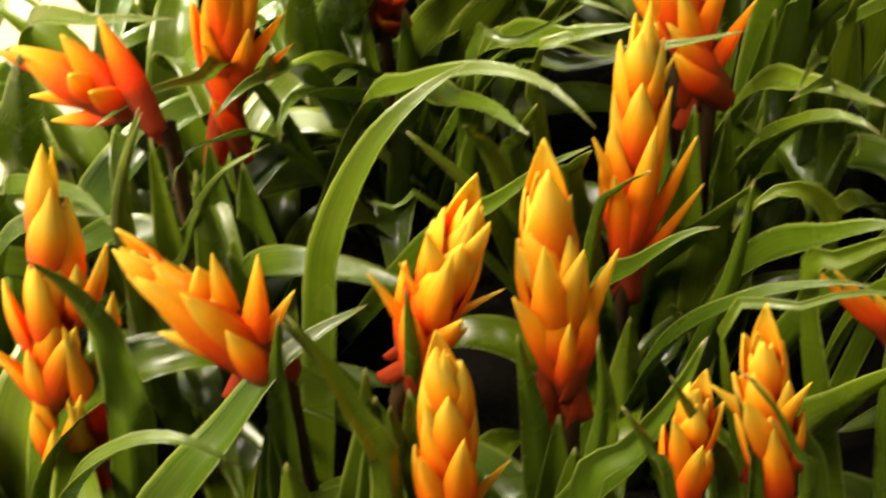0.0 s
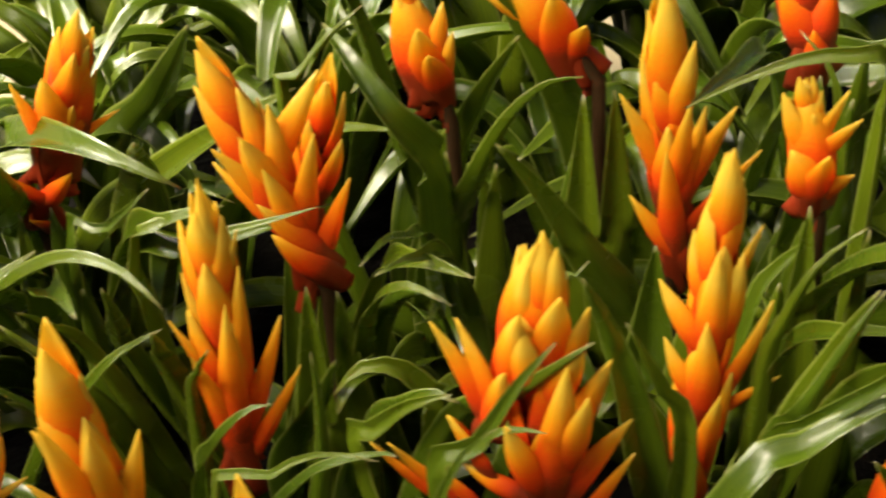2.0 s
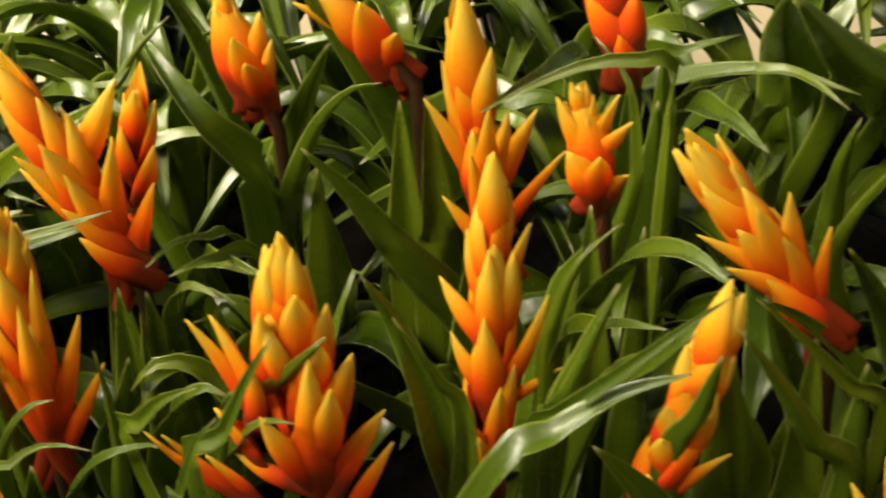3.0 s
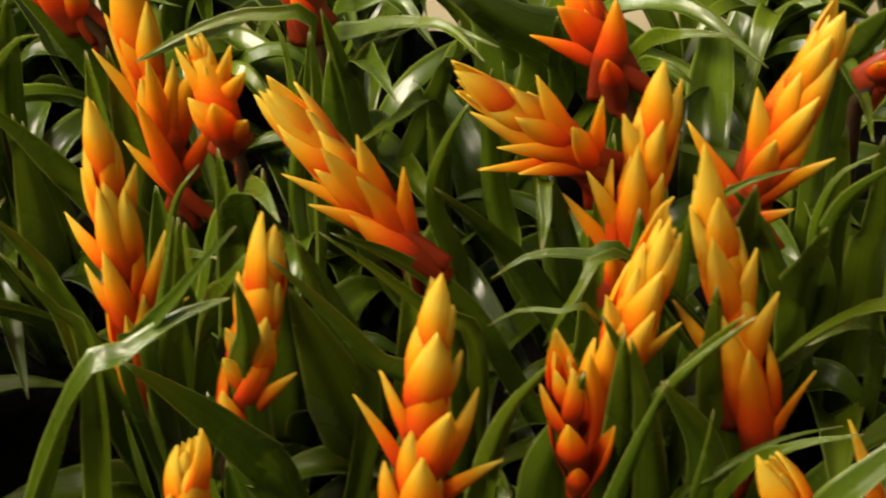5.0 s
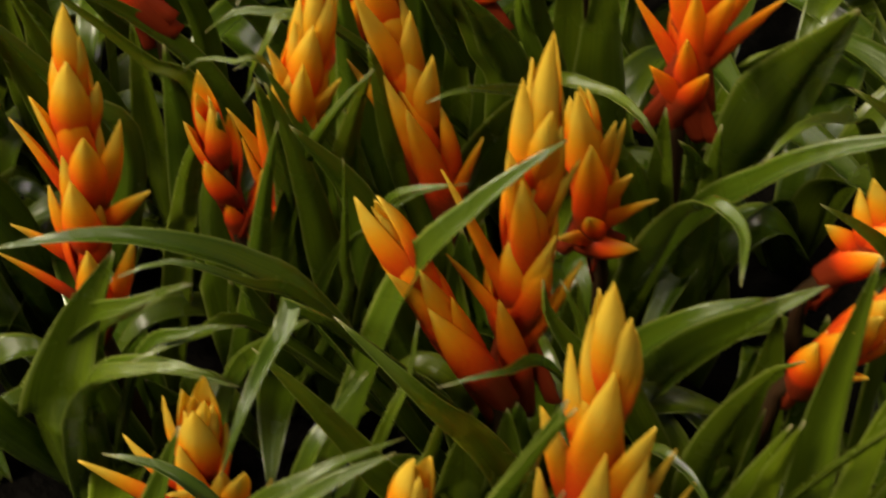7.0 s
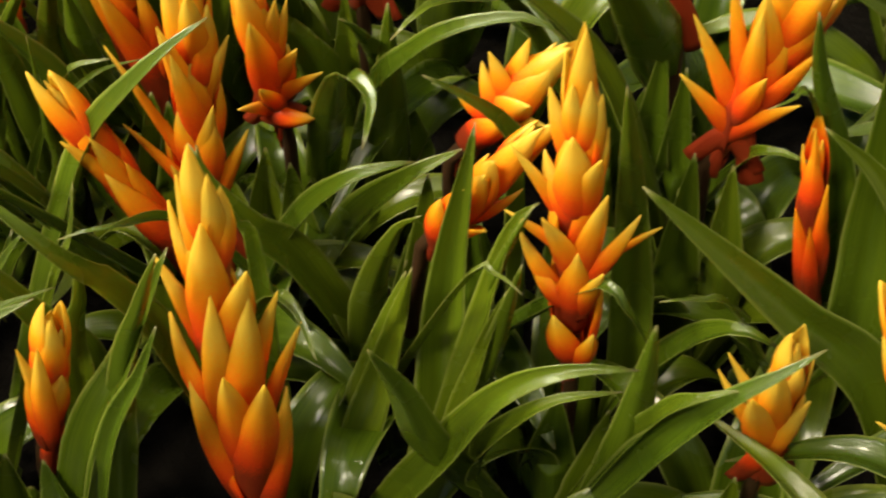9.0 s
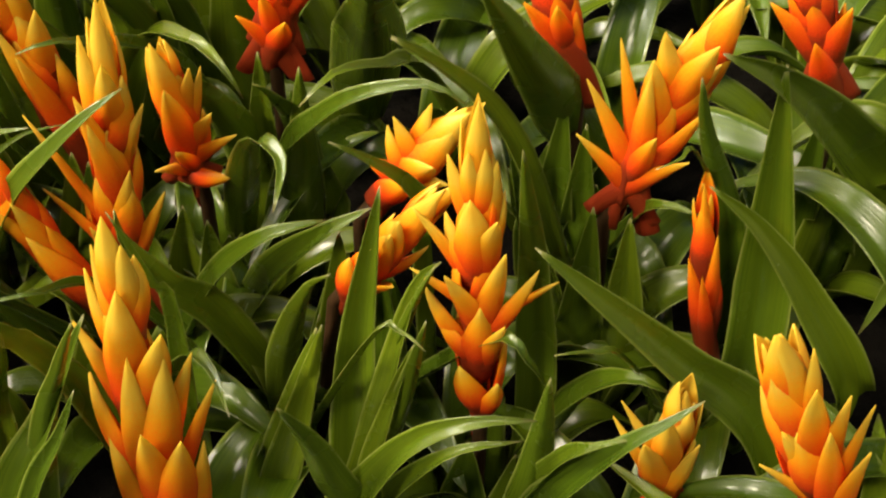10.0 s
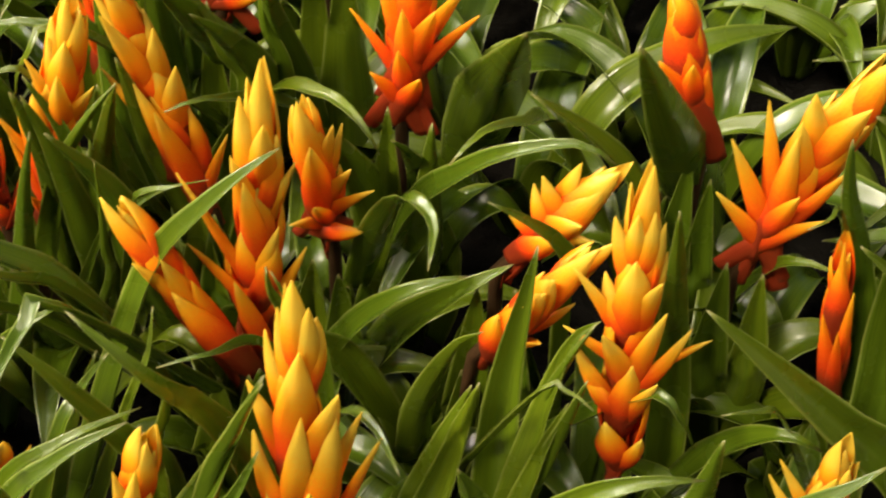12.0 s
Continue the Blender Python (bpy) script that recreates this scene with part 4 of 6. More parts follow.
bromeliad((0.514, 0.380), "small open orange bromeliad spike in the shade of leaves",
          heads=[((0.503, 0.380, 0.461), (0.511, 0.380, 0.408), dict(bracts=[((0.510, 0.372, 0.419), (0.503, 0.380, 0.461), 0.017), ((0.509, 0.379, 0.420), (0.518, 0.379, 0.459), 0.011), ((0.510, 0.379, 0.418), (0.493, 0.375, 0.457), 0.013), ((0.508, 0.378, 0.417), (0.527, 0.375, 0.447), 0.012), ((0.514, 0.375, 0.400), (0.498, 0.365, 0.432), 0.016), ((0.513, 0.372, 0.395), (0.512, 0.360, 0.437), 0.014), ((0.507, 0.376, 0.391), (0.527, 0.371, 0.420), 0.013)], n=9, spread=1.2, fat=1.2))],
          blades=[([(0.532, 0.410, 0.145), (0.551, 0.440, 0.417), (0.538, 0.436, 0.442), (0.512, 0.432, 0.445), (0.483, 0.429, 0.436), (0.450, 0.425, 0.420)], 0.015, dict(side=(0.04, -0.47, -0.88))),
                  ([(0.479, 0.385, 0.165), (0.495, 0.312, 0.350), (0.519, 0.262, 0.407), (0.544, 0.234, 0.427)], 0.016, dict(side=(0.35, 0.76, 0.55)))],
          filler=4, seed=17)

bromeliad((0.626, 0.322), "bromeliad with a long leaning golden spike, red at its base",
          heads=[((0.554, 0.322, 0.463), (0.612, 0.322, 0.376), dict(bracts=[((0.588, 0.319, 0.415), (0.552, 0.315, 0.468), 0.017), ((0.584, 0.321, 0.423), (0.573, 0.319, 0.454), 0.011), ((0.599, 0.318, 0.397), (0.561, 0.313, 0.445), 0.015), ((0.603, 0.314, 0.393), (0.581, 0.302, 0.446), 0.014), ((0.606, 0.320, 0.384), (0.594, 0.315, 0.445), 0.014), ((0.617, 0.321, 0.354), (0.614, 0.319, 0.423), 0.012), ((0.609, 0.318, 0.383), (0.560, 0.314, 0.425), 0.012), ((0.618, 0.316, 0.371), (0.573, 0.309, 0.412), 0.015), ((0.624, 0.316, 0.356), (0.589, 0.307, 0.401), 0.015), ((0.613, 0.317, 0.378), (0.595, 0.310, 0.424), 0.014)], n=13, spread=1))],
          blades=[([(0.639, 0.311, 0.145), (0.652, 0.300, 0.317), (0.630, 0.290, 0.351), (0.606, 0.280, 0.386), (0.583, 0.270, 0.416)], 0.012, dict(side=(0.70, 0.39, 0.60))),
                  ([(0.582, 0.324, 0.180), (0.579, 0.278, 0.303), (0.571, 0.247, 0.400)], 0.034, dict(side=(0.89, 0.42, 0.20))),
                  ([(0.602, 0.337, 0.165), (0.583, 0.328, 0.260), (0.575, 0.308, 0.335), (0.570, 0.277, 0.405)], 0.020, dict(side=(0.88, 0.42, 0.23))),
                  ([(0.637, 0.354, 0.165), (0.621, 0.345, 0.280), (0.606, 0.326, 0.333), (0.590, 0.294, 0.400)], 0.020, dict(side=(0.97, -0.02, 0.24)))],
          filler=4, seed=18)

bromeliad((0.528, 0.236), "bromeliad with a slim golden spike rising between dark leaves",
          heads=[((0.573, 0.236, 0.444), (0.534, 0.236, 0.317), dict(bracts=[((0.566, 0.231, 0.419), (0.574, 0.232, 0.448), 0.012), ((0.559, 0.230, 0.400), (0.561, 0.236, 0.429), 0.013), ((0.563, 0.236, 0.385), (0.572, 0.230, 0.417), 0.012), ((0.553, 0.228, 0.384), (0.553, 0.236, 0.419), 0.013), ((0.548, 0.227, 0.367), (0.546, 0.230, 0.393), 0.013), ((0.548, 0.228, 0.352), (0.542, 0.226, 0.379), 0.013), ((0.556, 0.230, 0.365), (0.565, 0.224, 0.401), 0.014), ((0.546, 0.231, 0.330), (0.569, 0.236, 0.363), 0.012), ((0.539, 0.227, 0.329), (0.537, 0.223, 0.355), 0.012)], n=9, spread=0.6))],
          blades=[([(0.560, 0.263, 0.145), (0.591, 0.290, 0.286), (0.581, 0.283, 0.336), (0.574, 0.277, 0.378), (0.570, 0.270, 0.415)], 0.014, dict(side=(0.85, 0.49, 0.21))),
                  ([(0.578, 0.243, 0.145), (0.628, 0.250, 0.317), (0.609, 0.240, 0.361), (0.591, 0.230, 0.402), (0.572, 0.220, 0.439)], 0.017, dict(side=(0.84, 0.28, 0.46))),
                  ([(0.533, 0.230, 0.165), (0.546, 0.229, 0.344), (0.558, 0.214, 0.398), (0.564, 0.194, 0.447)], 0.022, dict(side=(0.97, 0.21, -0.11))),
                  ([(0.561, 0.245, 0.165), (0.560, 0.225, 0.280), (0.543, 0.202, 0.348), (0.528, 0.184, 0.391), (0.515, 0.171, 0.420)], 0.026, dict(side=(-0.51, -0.70, -0.50)))],
          filler=4, seed=19)

bromeliad((0.529, 0.541), "red bromeliad spike near the back edge of the bed",
          heads=[((0.507, 0.541, 0.460), (0.524, 0.541, 0.395), dict(bracts=[((0.522, 0.538, 0.380), (0.532, 0.534, 0.437), 0.021), ((0.528, 0.538, 0.392), (0.503, 0.532, 0.434), 0.020), ((0.529, 0.533, 0.374), (0.522, 0.521, 0.414), 0.015), ((0.515, 0.536, 0.416), (0.507, 0.541, 0.460), 0.021)], tone=-0.3))],
          blades=[([(0.605, 0.412, 0.145), (0.635, 0.360, 0.308), (0.627, 0.350, 0.374), (0.636, 0.340, 0.416), (0.653, 0.330, 0.453)], 0.016, dict(side=(0.98, 0.19, -0.08))),
                  ([(0.538, 0.552, 0.165), (0.545, 0.546, 0.240), (0.548, 0.525, 0.333), (0.547, 0.486, 0.420)], 0.025, dict(side=(1.00, -0.01, -0.01))),
                  ([(0.511, 0.509, 0.165), (0.516, 0.473, 0.280), (0.532, 0.452, 0.364), (0.528, 0.460, 0.417), (0.509, 0.471, 0.440)], 0.012, dict(side=(0.88, -0.43, 0.18))),
                  ([(0.511, 0.591, 0.165), (0.555, 0.554, 0.340), (0.591, 0.512, 0.391), (0.620, 0.487, 0.407), (0.646, 0.458, 0.400)], 0.020, dict(side=(0.64, 0.67, 0.39))),
                  ([(0.524, 0.593, 0.165), (0.557, 0.527, 0.350), (0.579, 0.467, 0.392), (0.600, 0.415, 0.400)], 0.026, dict(side=(0.76, 0.48, 0.44))),
                  ([(0.499, 0.638, 0.165), (0.527, 0.610, 0.340), (0.562, 0.548, 0.390), (0.594, 0.548, 0.400)], 0.019, dict(side=(0.10, 0.74, 0.66))),
                  ([(0.547, 0.564, 0.165), (0.606, 0.550, 0.330), (0.620, 0.542, 0.354), (0.622, 0.545, 0.380)], 0.021, dict(side=(0.92, 0.30, -0.25))),
                  ([(0.540, 0.638, 0.165), (0.507, 0.581, 0.360), (0.476, 0.498, 0.399), (0.451, 0.424, 0.420)], 0.018, dict(side=(0.78, -0.44, -0.44))),
                  ([(0.591, 0.573, 0.165), (0.609, 0.485, 0.350), (0.599, 0.415, 0.388), (0.581, 0.384, 0.390)], 0.018, dict(side=(0.85, -0.38, -0.37))),
                  ([(0.478, 0.599, 0.165), (0.516, 0.576, 0.330), (0.559, 0.539, 0.375), (0.609, 0.500, 0.402), (0.654, 0.474, 0.400)], 0.019, dict(side=(0.44, 0.78, 0.46))),
                  ([(0.641, 0.614, 0.165), (0.730, 0.574, 0.330), (0.758, 0.500, 0.393), (0.793, 0.485, 0.400)], 0.020, dict(side=(0.23, 0.70, 0.68))),
                  ([(0.609, 0.649, 0.165), (0.641, 0.665, 0.280), (0.628, 0.613, 0.359), (0.619, 0.556, 0.420)], 0.045, dict()),
                  ([(0.618, 0.627, 0.165), (0.664, 0.632, 0.280), (0.662, 0.593, 0.343), (0.661, 0.549, 0.400)], 0.026, dict()),
                  ([(0.626, 0.613, 0.165), (0.682, 0.601, 0.280), (0.685, 0.544, 0.350), (0.688, 0.474, 0.420)], 0.020, dict())],
          filler=2, seed=20)

bromeliad((0.729, 0.353), "bromeliad with a golden spike leaning far to one side",
          heads=[((0.650, 0.320, 0.470), (0.710, 0.345, 0.408), dict(bracts=[((0.694, 0.333, 0.424), (0.648, 0.318, 0.473), 0.020), ((0.692, 0.336, 0.433), (0.673, 0.326, 0.461), 0.014), ((0.701, 0.339, 0.413), (0.681, 0.328, 0.468), 0.014), ((0.699, 0.334, 0.412), (0.654, 0.316, 0.454), 0.014), ((0.710, 0.339, 0.409), (0.655, 0.323, 0.421), 0.012), ((0.711, 0.336, 0.416), (0.665, 0.316, 0.438), 0.012), ((0.712, 0.340, 0.411), (0.698, 0.321, 0.444), 0.013), ((0.709, 0.346, 0.390), (0.713, 0.336, 0.453), 0.012), ((0.714, 0.340, 0.405), (0.674, 0.323, 0.421), 0.013)], n=12, spread=1))],
          blades=[([(0.748, 0.351, 0.165), (0.833, 0.295, 0.340), (0.875, 0.264, 0.376), (0.900, 0.240, 0.379), (0.911, 0.236, 0.360)], 0.020, dict())],
          filler=4, seed=21)

bromeliad((0.724, 0.343), "upright orange bromeliad spike beside a leaning one",
          heads=[((0.747, 0.343, 0.455), (0.727, 0.343, 0.340), dict(bracts=[((0.738, 0.341, 0.404), (0.746, 0.337, 0.461), 0.016), ((0.738, 0.341, 0.396), (0.730, 0.338, 0.443), 0.015), ((0.737, 0.339, 0.390), (0.746, 0.333, 0.441), 0.015), ((0.734, 0.335, 0.365), (0.734, 0.323, 0.431), 0.015), ((0.737, 0.339, 0.351), (0.711, 0.336, 0.411), 0.014), ((0.738, 0.340, 0.330), (0.698, 0.339, 0.395), 0.013), ((0.727, 0.340, 0.341), (0.749, 0.334, 0.400), 0.015), ((0.720, 0.338, 0.323), (0.748, 0.328, 0.387), 0.015), ((0.728, 0.335, 0.326), (0.722, 0.323, 0.373), 0.013)], spread=0.9))],
          blades=[([(0.704, 0.333, 0.165), (0.666, 0.325, 0.270), (0.641, 0.322, 0.330), (0.612, 0.304, 0.374), (0.587, 0.277, 0.410)], 0.016, dict(side=(-0.20, -0.82, -0.53)))],
          filler=4, seed=22)

bromeliad((0.790, 0.383), "bromeliad with a tall golden spike and open orange bracts",
          heads=[((0.833, 0.383, 0.470), (0.796, 0.383, 0.357), dict(bracts=[((0.805, 0.379, 0.401), (0.833, 0.383, 0.470), 0.022), ((0.812, 0.379, 0.424), (0.828, 0.372, 0.465), 0.015), ((0.800, 0.381, 0.370), (0.800, 0.379, 0.434), 0.017), ((0.799, 0.377, 0.386), (0.824, 0.364, 0.433), 0.015), ((0.798, 0.375, 0.367), (0.805, 0.364, 0.414), 0.014), ((0.791, 0.381, 0.354), (0.834, 0.372, 0.397), 0.015), ((0.803, 0.381, 0.344), (0.760, 0.388, 0.404), 0.014), ((0.791, 0.379, 0.346), (0.818, 0.371, 0.359), 0.011)], n=12, spread=0.9))],
          blades=[([(0.814, 0.373, 0.165), (0.735, 0.315, 0.360), (0.710, 0.301, 0.379), (0.682, 0.301, 0.379), (0.661, 0.301, 0.364)], 0.016, dict(side=(0.21, -0.94, -0.26)))],
          filler=1, seed=23)

bromeliad((0.802, 0.266), "bromeliad with a long dim orange spike behind upright leaves",
          heads=[((0.761, 0.266, 0.456), (0.797, 0.266, 0.297), dict(bracts=[((0.768, 0.264, 0.409), (0.761, 0.260, 0.475), 0.014), ((0.773, 0.261, 0.407), (0.767, 0.253, 0.454), 0.013), ((0.771, 0.263, 0.386), (0.757, 0.259, 0.443), 0.012), ((0.777, 0.259, 0.372), (0.765, 0.246, 0.440), 0.013), ((0.779, 0.265, 0.351), (0.783, 0.261, 0.420), 0.016), ((0.783, 0.264, 0.330), (0.792, 0.259, 0.399), 0.017), ((0.789, 0.264, 0.326), (0.751, 0.263, 0.383), 0.013), ((0.789, 0.259, 0.313), (0.773, 0.249, 0.386), 0.014), ((0.794, 0.259, 0.293), (0.785, 0.246, 0.374), 0.015), ((0.792, 0.266, 0.269), (0.815, 0.262, 0.346), 0.011)], n=13, spread=0.6))],
          blades=[([(0.805, 0.290, 0.165), (0.719, 0.255, 0.370), (0.701, 0.246, 0.388), (0.679, 0.251, 0.385), (0.663, 0.258, 0.369)], 0.008, dict(side=(0.02, -0.97, -0.25))),
                  ([(0.800, 0.277, 0.165), (0.787, 0.273, 0.260), (0.774, 0.262, 0.330), (0.769, 0.241, 0.410)], 0.025, dict(side=(0.98, 0.15, 0.15))),
                  ([(0.787, 0.238, 0.165), (0.773, 0.215, 0.270), (0.766, 0.207, 0.340), (0.744, 0.189, 0.399)], 0.026, dict(side=(0.92, 0.29, 0.26)))],
          filler=4, seed=24)

bromeliad((0.708, 0.250), "bromeliad with orange spikes one above the other between leaves",
          heads=[((0.747, 0.250, 0.439), (0.714, 0.250, 0.310), dict(bracts=[((0.735, 0.248, 0.379), (0.748, 0.244, 0.446), 0.014), ((0.733, 0.248, 0.370), (0.734, 0.244, 0.419), 0.014), ((0.729, 0.248, 0.354), (0.723, 0.244, 0.407), 0.013), ((0.730, 0.242, 0.351), (0.741, 0.230, 0.408), 0.012), ((0.725, 0.248, 0.343), (0.752, 0.244, 0.390), 0.011), ((0.720, 0.244, 0.320), (0.722, 0.236, 0.392), 0.014), ((0.717, 0.248, 0.297), (0.698, 0.244, 0.367), 0.014), ((0.713, 0.244, 0.288), (0.715, 0.236, 0.381), 0.016), ((0.713, 0.248, 0.268), (0.696, 0.244, 0.342), 0.012), ((0.702, 0.245, 0.269), (0.726, 0.238, 0.317), 0.013), ((0.707, 0.242, 0.268), (0.709, 0.230, 0.315), 0.010)], n=11, spread=0.9)),
                 ((0.701, 0.193, 0.410), (0.708, 0.193, 0.329), dict(n=7, spread=0.8, tone=-0.1))],
          blades=[([(0.694, 0.204, 0.165), (0.688, 0.206, 0.301), (0.702, 0.197, 0.363), (0.712, 0.185, 0.407)], 0.024, dict(side=(0.96, -0.15, -0.23))),
                  ([(0.717, 0.241, 0.165), (0.724, 0.229, 0.250), (0.728, 0.219, 0.337), (0.728, 0.195, 0.420)], 0.024, dict(side=(0.99, 0.11, 0.00))),
                  ([(0.716, 0.263, 0.165), (0.744, 0.248, 0.310), (0.760, 0.234, 0.368), (0.779, 0.210, 0.419)], 0.016, dict(side=(0.94, 0.28, -0.20))),
                  ([(0.734, 0.246, 0.165), (0.779, 0.196, 0.330), (0.797, 0.168, 0.382), (0.824, 0.159, 0.400)], 0.012, dict(side=(0.04, 0.89, 0.45))),
                  ([(0.736, 0.209, 0.165), (0.741, 0.228, 0.290), (0.735, 0.236, 0.351), (0.718, 0.234, 0.398)], 0.018, dict(side=(-0.95, -0.26, -0.19)))],
          filler=2, seed=25)

bromeliad((0.637, 0.180), "bromeliad with an upright orange spike, bracts open in a fan",
          heads=[((0.654, 0.178, 0.464), (0.629, 0.178, 0.290), dict(bracts=[((0.650, 0.173, 0.433), (0.656, 0.174, 0.468), 0.012), ((0.654, 0.174, 0.426), (0.659, 0.175, 0.452), 0.009), ((0.645, 0.171, 0.404), (0.653, 0.169, 0.441), 0.016), ((0.655, 0.178, 0.400), (0.660, 0.178, 0.425), 0.010), ((0.630, 0.178, 0.380), (0.630, 0.178, 0.414), 0.012), ((0.623, 0.178, 0.362), (0.618, 0.178, 0.402), 0.011), ((0.646, 0.168, 0.362), (0.656, 0.165, 0.407), 0.015), ((0.652, 0.178, 0.358), (0.667, 0.178, 0.403), 0.012), ((0.622, 0.178, 0.321), (0.623, 0.174, 0.361), 0.014), ((0.648, 0.178, 0.334), (0.673, 0.178, 0.368), 0.012), ((0.615, 0.178, 0.310), (0.599, 0.178, 0.335), 0.011), ((0.613, 0.178, 0.282), (0.586, 0.178, 0.314), 0.011), ((0.637, 0.174, 0.270), (0.659, 0.178, 0.329), 0.012), ((0.638, 0.168, 0.332), (0.643, 0.161, 0.377), 0.016), ((0.633, 0.168, 0.285), (0.642, 0.160, 0.333), 0.015)], n=9, spread=0.6))],
          blades=[([(0.692, 0.195, 0.145), (0.748, 0.210, 0.292), (0.771, 0.207, 0.326), (0.797, 0.203, 0.352), (0.824, 0.200, 0.365)], 0.006, dict(side=(0.58, -0.45, -0.67))),
                  ([(0.701, 0.225, 0.145), (0.751, 0.260, 0.251), (0.755, 0.253, 0.292), (0.756, 0.247, 0.330), (0.759, 0.240, 0.371)], 0.011, dict(side=(0.92, 0.38, -0.00))),
                  ([(0.695, 0.190, 0.145), (0.753, 0.200, 0.265), (0.759, 0.197, 0.307), (0.764, 0.193, 0.347), (0.767, 0.190, 0.382)], 0.007, dict(side=(0.94, 0.33, -0.08))),
                  ([(0.673, 0.180, 0.145), (0.710, 0.180, 0.271), (0.723, 0.177, 0.328), (0.734, 0.173, 0.375), (0.746, 0.170, 0.417)], 0.015, dict(side=(0.94, 0.27, -0.21))),
                  ([(0.681, 0.200, 0.145), (0.724, 0.220, 0.316), (0.738, 0.213, 0.355), (0.760, 0.207, 0.394), (0.783, 0.200, 0.427)], 0.013, dict(side=(0.88, -0.05, -0.48))),
                  ([(0.689, 0.200, 0.145), (0.742, 0.220, 0.228), (0.743, 0.213, 0.307), (0.737, 0.207, 0.373), (0.731, 0.200, 0.414)], 0.022, dict(side=(0.85, 0.51, 0.10))),
                  ([(0.621, 0.126, 0.165), (0.629, 0.115, 0.260), (0.642, 0.129, 0.308), (0.670, 0.136, 0.360)], 0.035, dict(side=(-0.92, -0.07, 0.39))),
                  ([(0.614, 0.150, 0.165), (0.654, 0.108, 0.290), (0.706, 0.082, 0.347), (0.748, 0.074, 0.350)], 0.020, dict(side=(0.21, 0.95, 0.22))),
                  ([(0.637, 0.209, 0.165), (0.653, 0.228, 0.260), (0.670, 0.230, 0.329), (0.696, 0.222, 0.380)], 0.016, dict(side=(0.94, 0.09, -0.33))),
                  ([(0.606, 0.143, 0.165), (0.593, 0.109, 0.260), (0.597, 0.095, 0.315), (0.601, 0.078, 0.360)], 0.019, dict(side=(0.67, 0.72, 0.17))),
                  ([(0.609, 0.179, 0.165), (0.639, 0.152, 0.280), (0.680, 0.128, 0.334), (0.715, 0.112, 0.370)], 0.015, dict(side=(-0.11, 0.87, 0.48))),
                  ([(0.613, 0.133, 0.165), (0.672, 0.076, 0.330), (0.719, 0.054, 0.378), (0.742, 0.051, 0.385), (0.754, 0.056, 0.374)], 0.016, dict(side=(0.23, 0.97, 0.03))),
                  ([(0.626, 0.144, 0.165), (0.690, 0.098, 0.330), (0.726, 0.084, 0.370), (0.748, 0.091, 0.370)], 0.013, dict(side=(-0.15, 0.91, 0.38)))],
          filler=2, seed=26)

bromeliad((0.516, 0.158), "low bromeliad with a closed pale yellow flower spike",
          heads=[((0.543, 0.158, 0.388), (0.521, 0.158, 0.284), dict(bracts=[((0.533, 0.154, 0.332), (0.543, 0.158, 0.388), 0.014), ((0.530, 0.157, 0.317), (0.548, 0.160, 0.378), 0.011), ((0.530, 0.152, 0.310), (0.539, 0.139, 0.364), 0.012), ((0.530, 0.157, 0.303), (0.526, 0.145, 0.358), 0.011)], n=10, spread=0.6))],
          blades=[([(0.764, 0.300, 0.145), (0.816, 0.330, 0.302), (0.806, 0.323, 0.353), (0.794, 0.317, 0.389), (0.777, 0.310, 0.417)], 0.021, dict(side=(0.86, 0.37, 0.35))),
                  ([(0.506, 0.143, 0.165), (0.562, 0.124, 0.300), (0.593, 0.118, 0.332), (0.624, 0.113, 0.370)], 0.012, dict(side=(-0.42, 0.77, 0.48))),
                  ([(0.551, 0.155, 0.165), (0.635, 0.135, 0.300), (0.680, 0.123, 0.340), (0.712, 0.123, 0.358)], 0.016, dict(side=(-0.20, 0.87, 0.44)))],
          filler=4, seed=27)

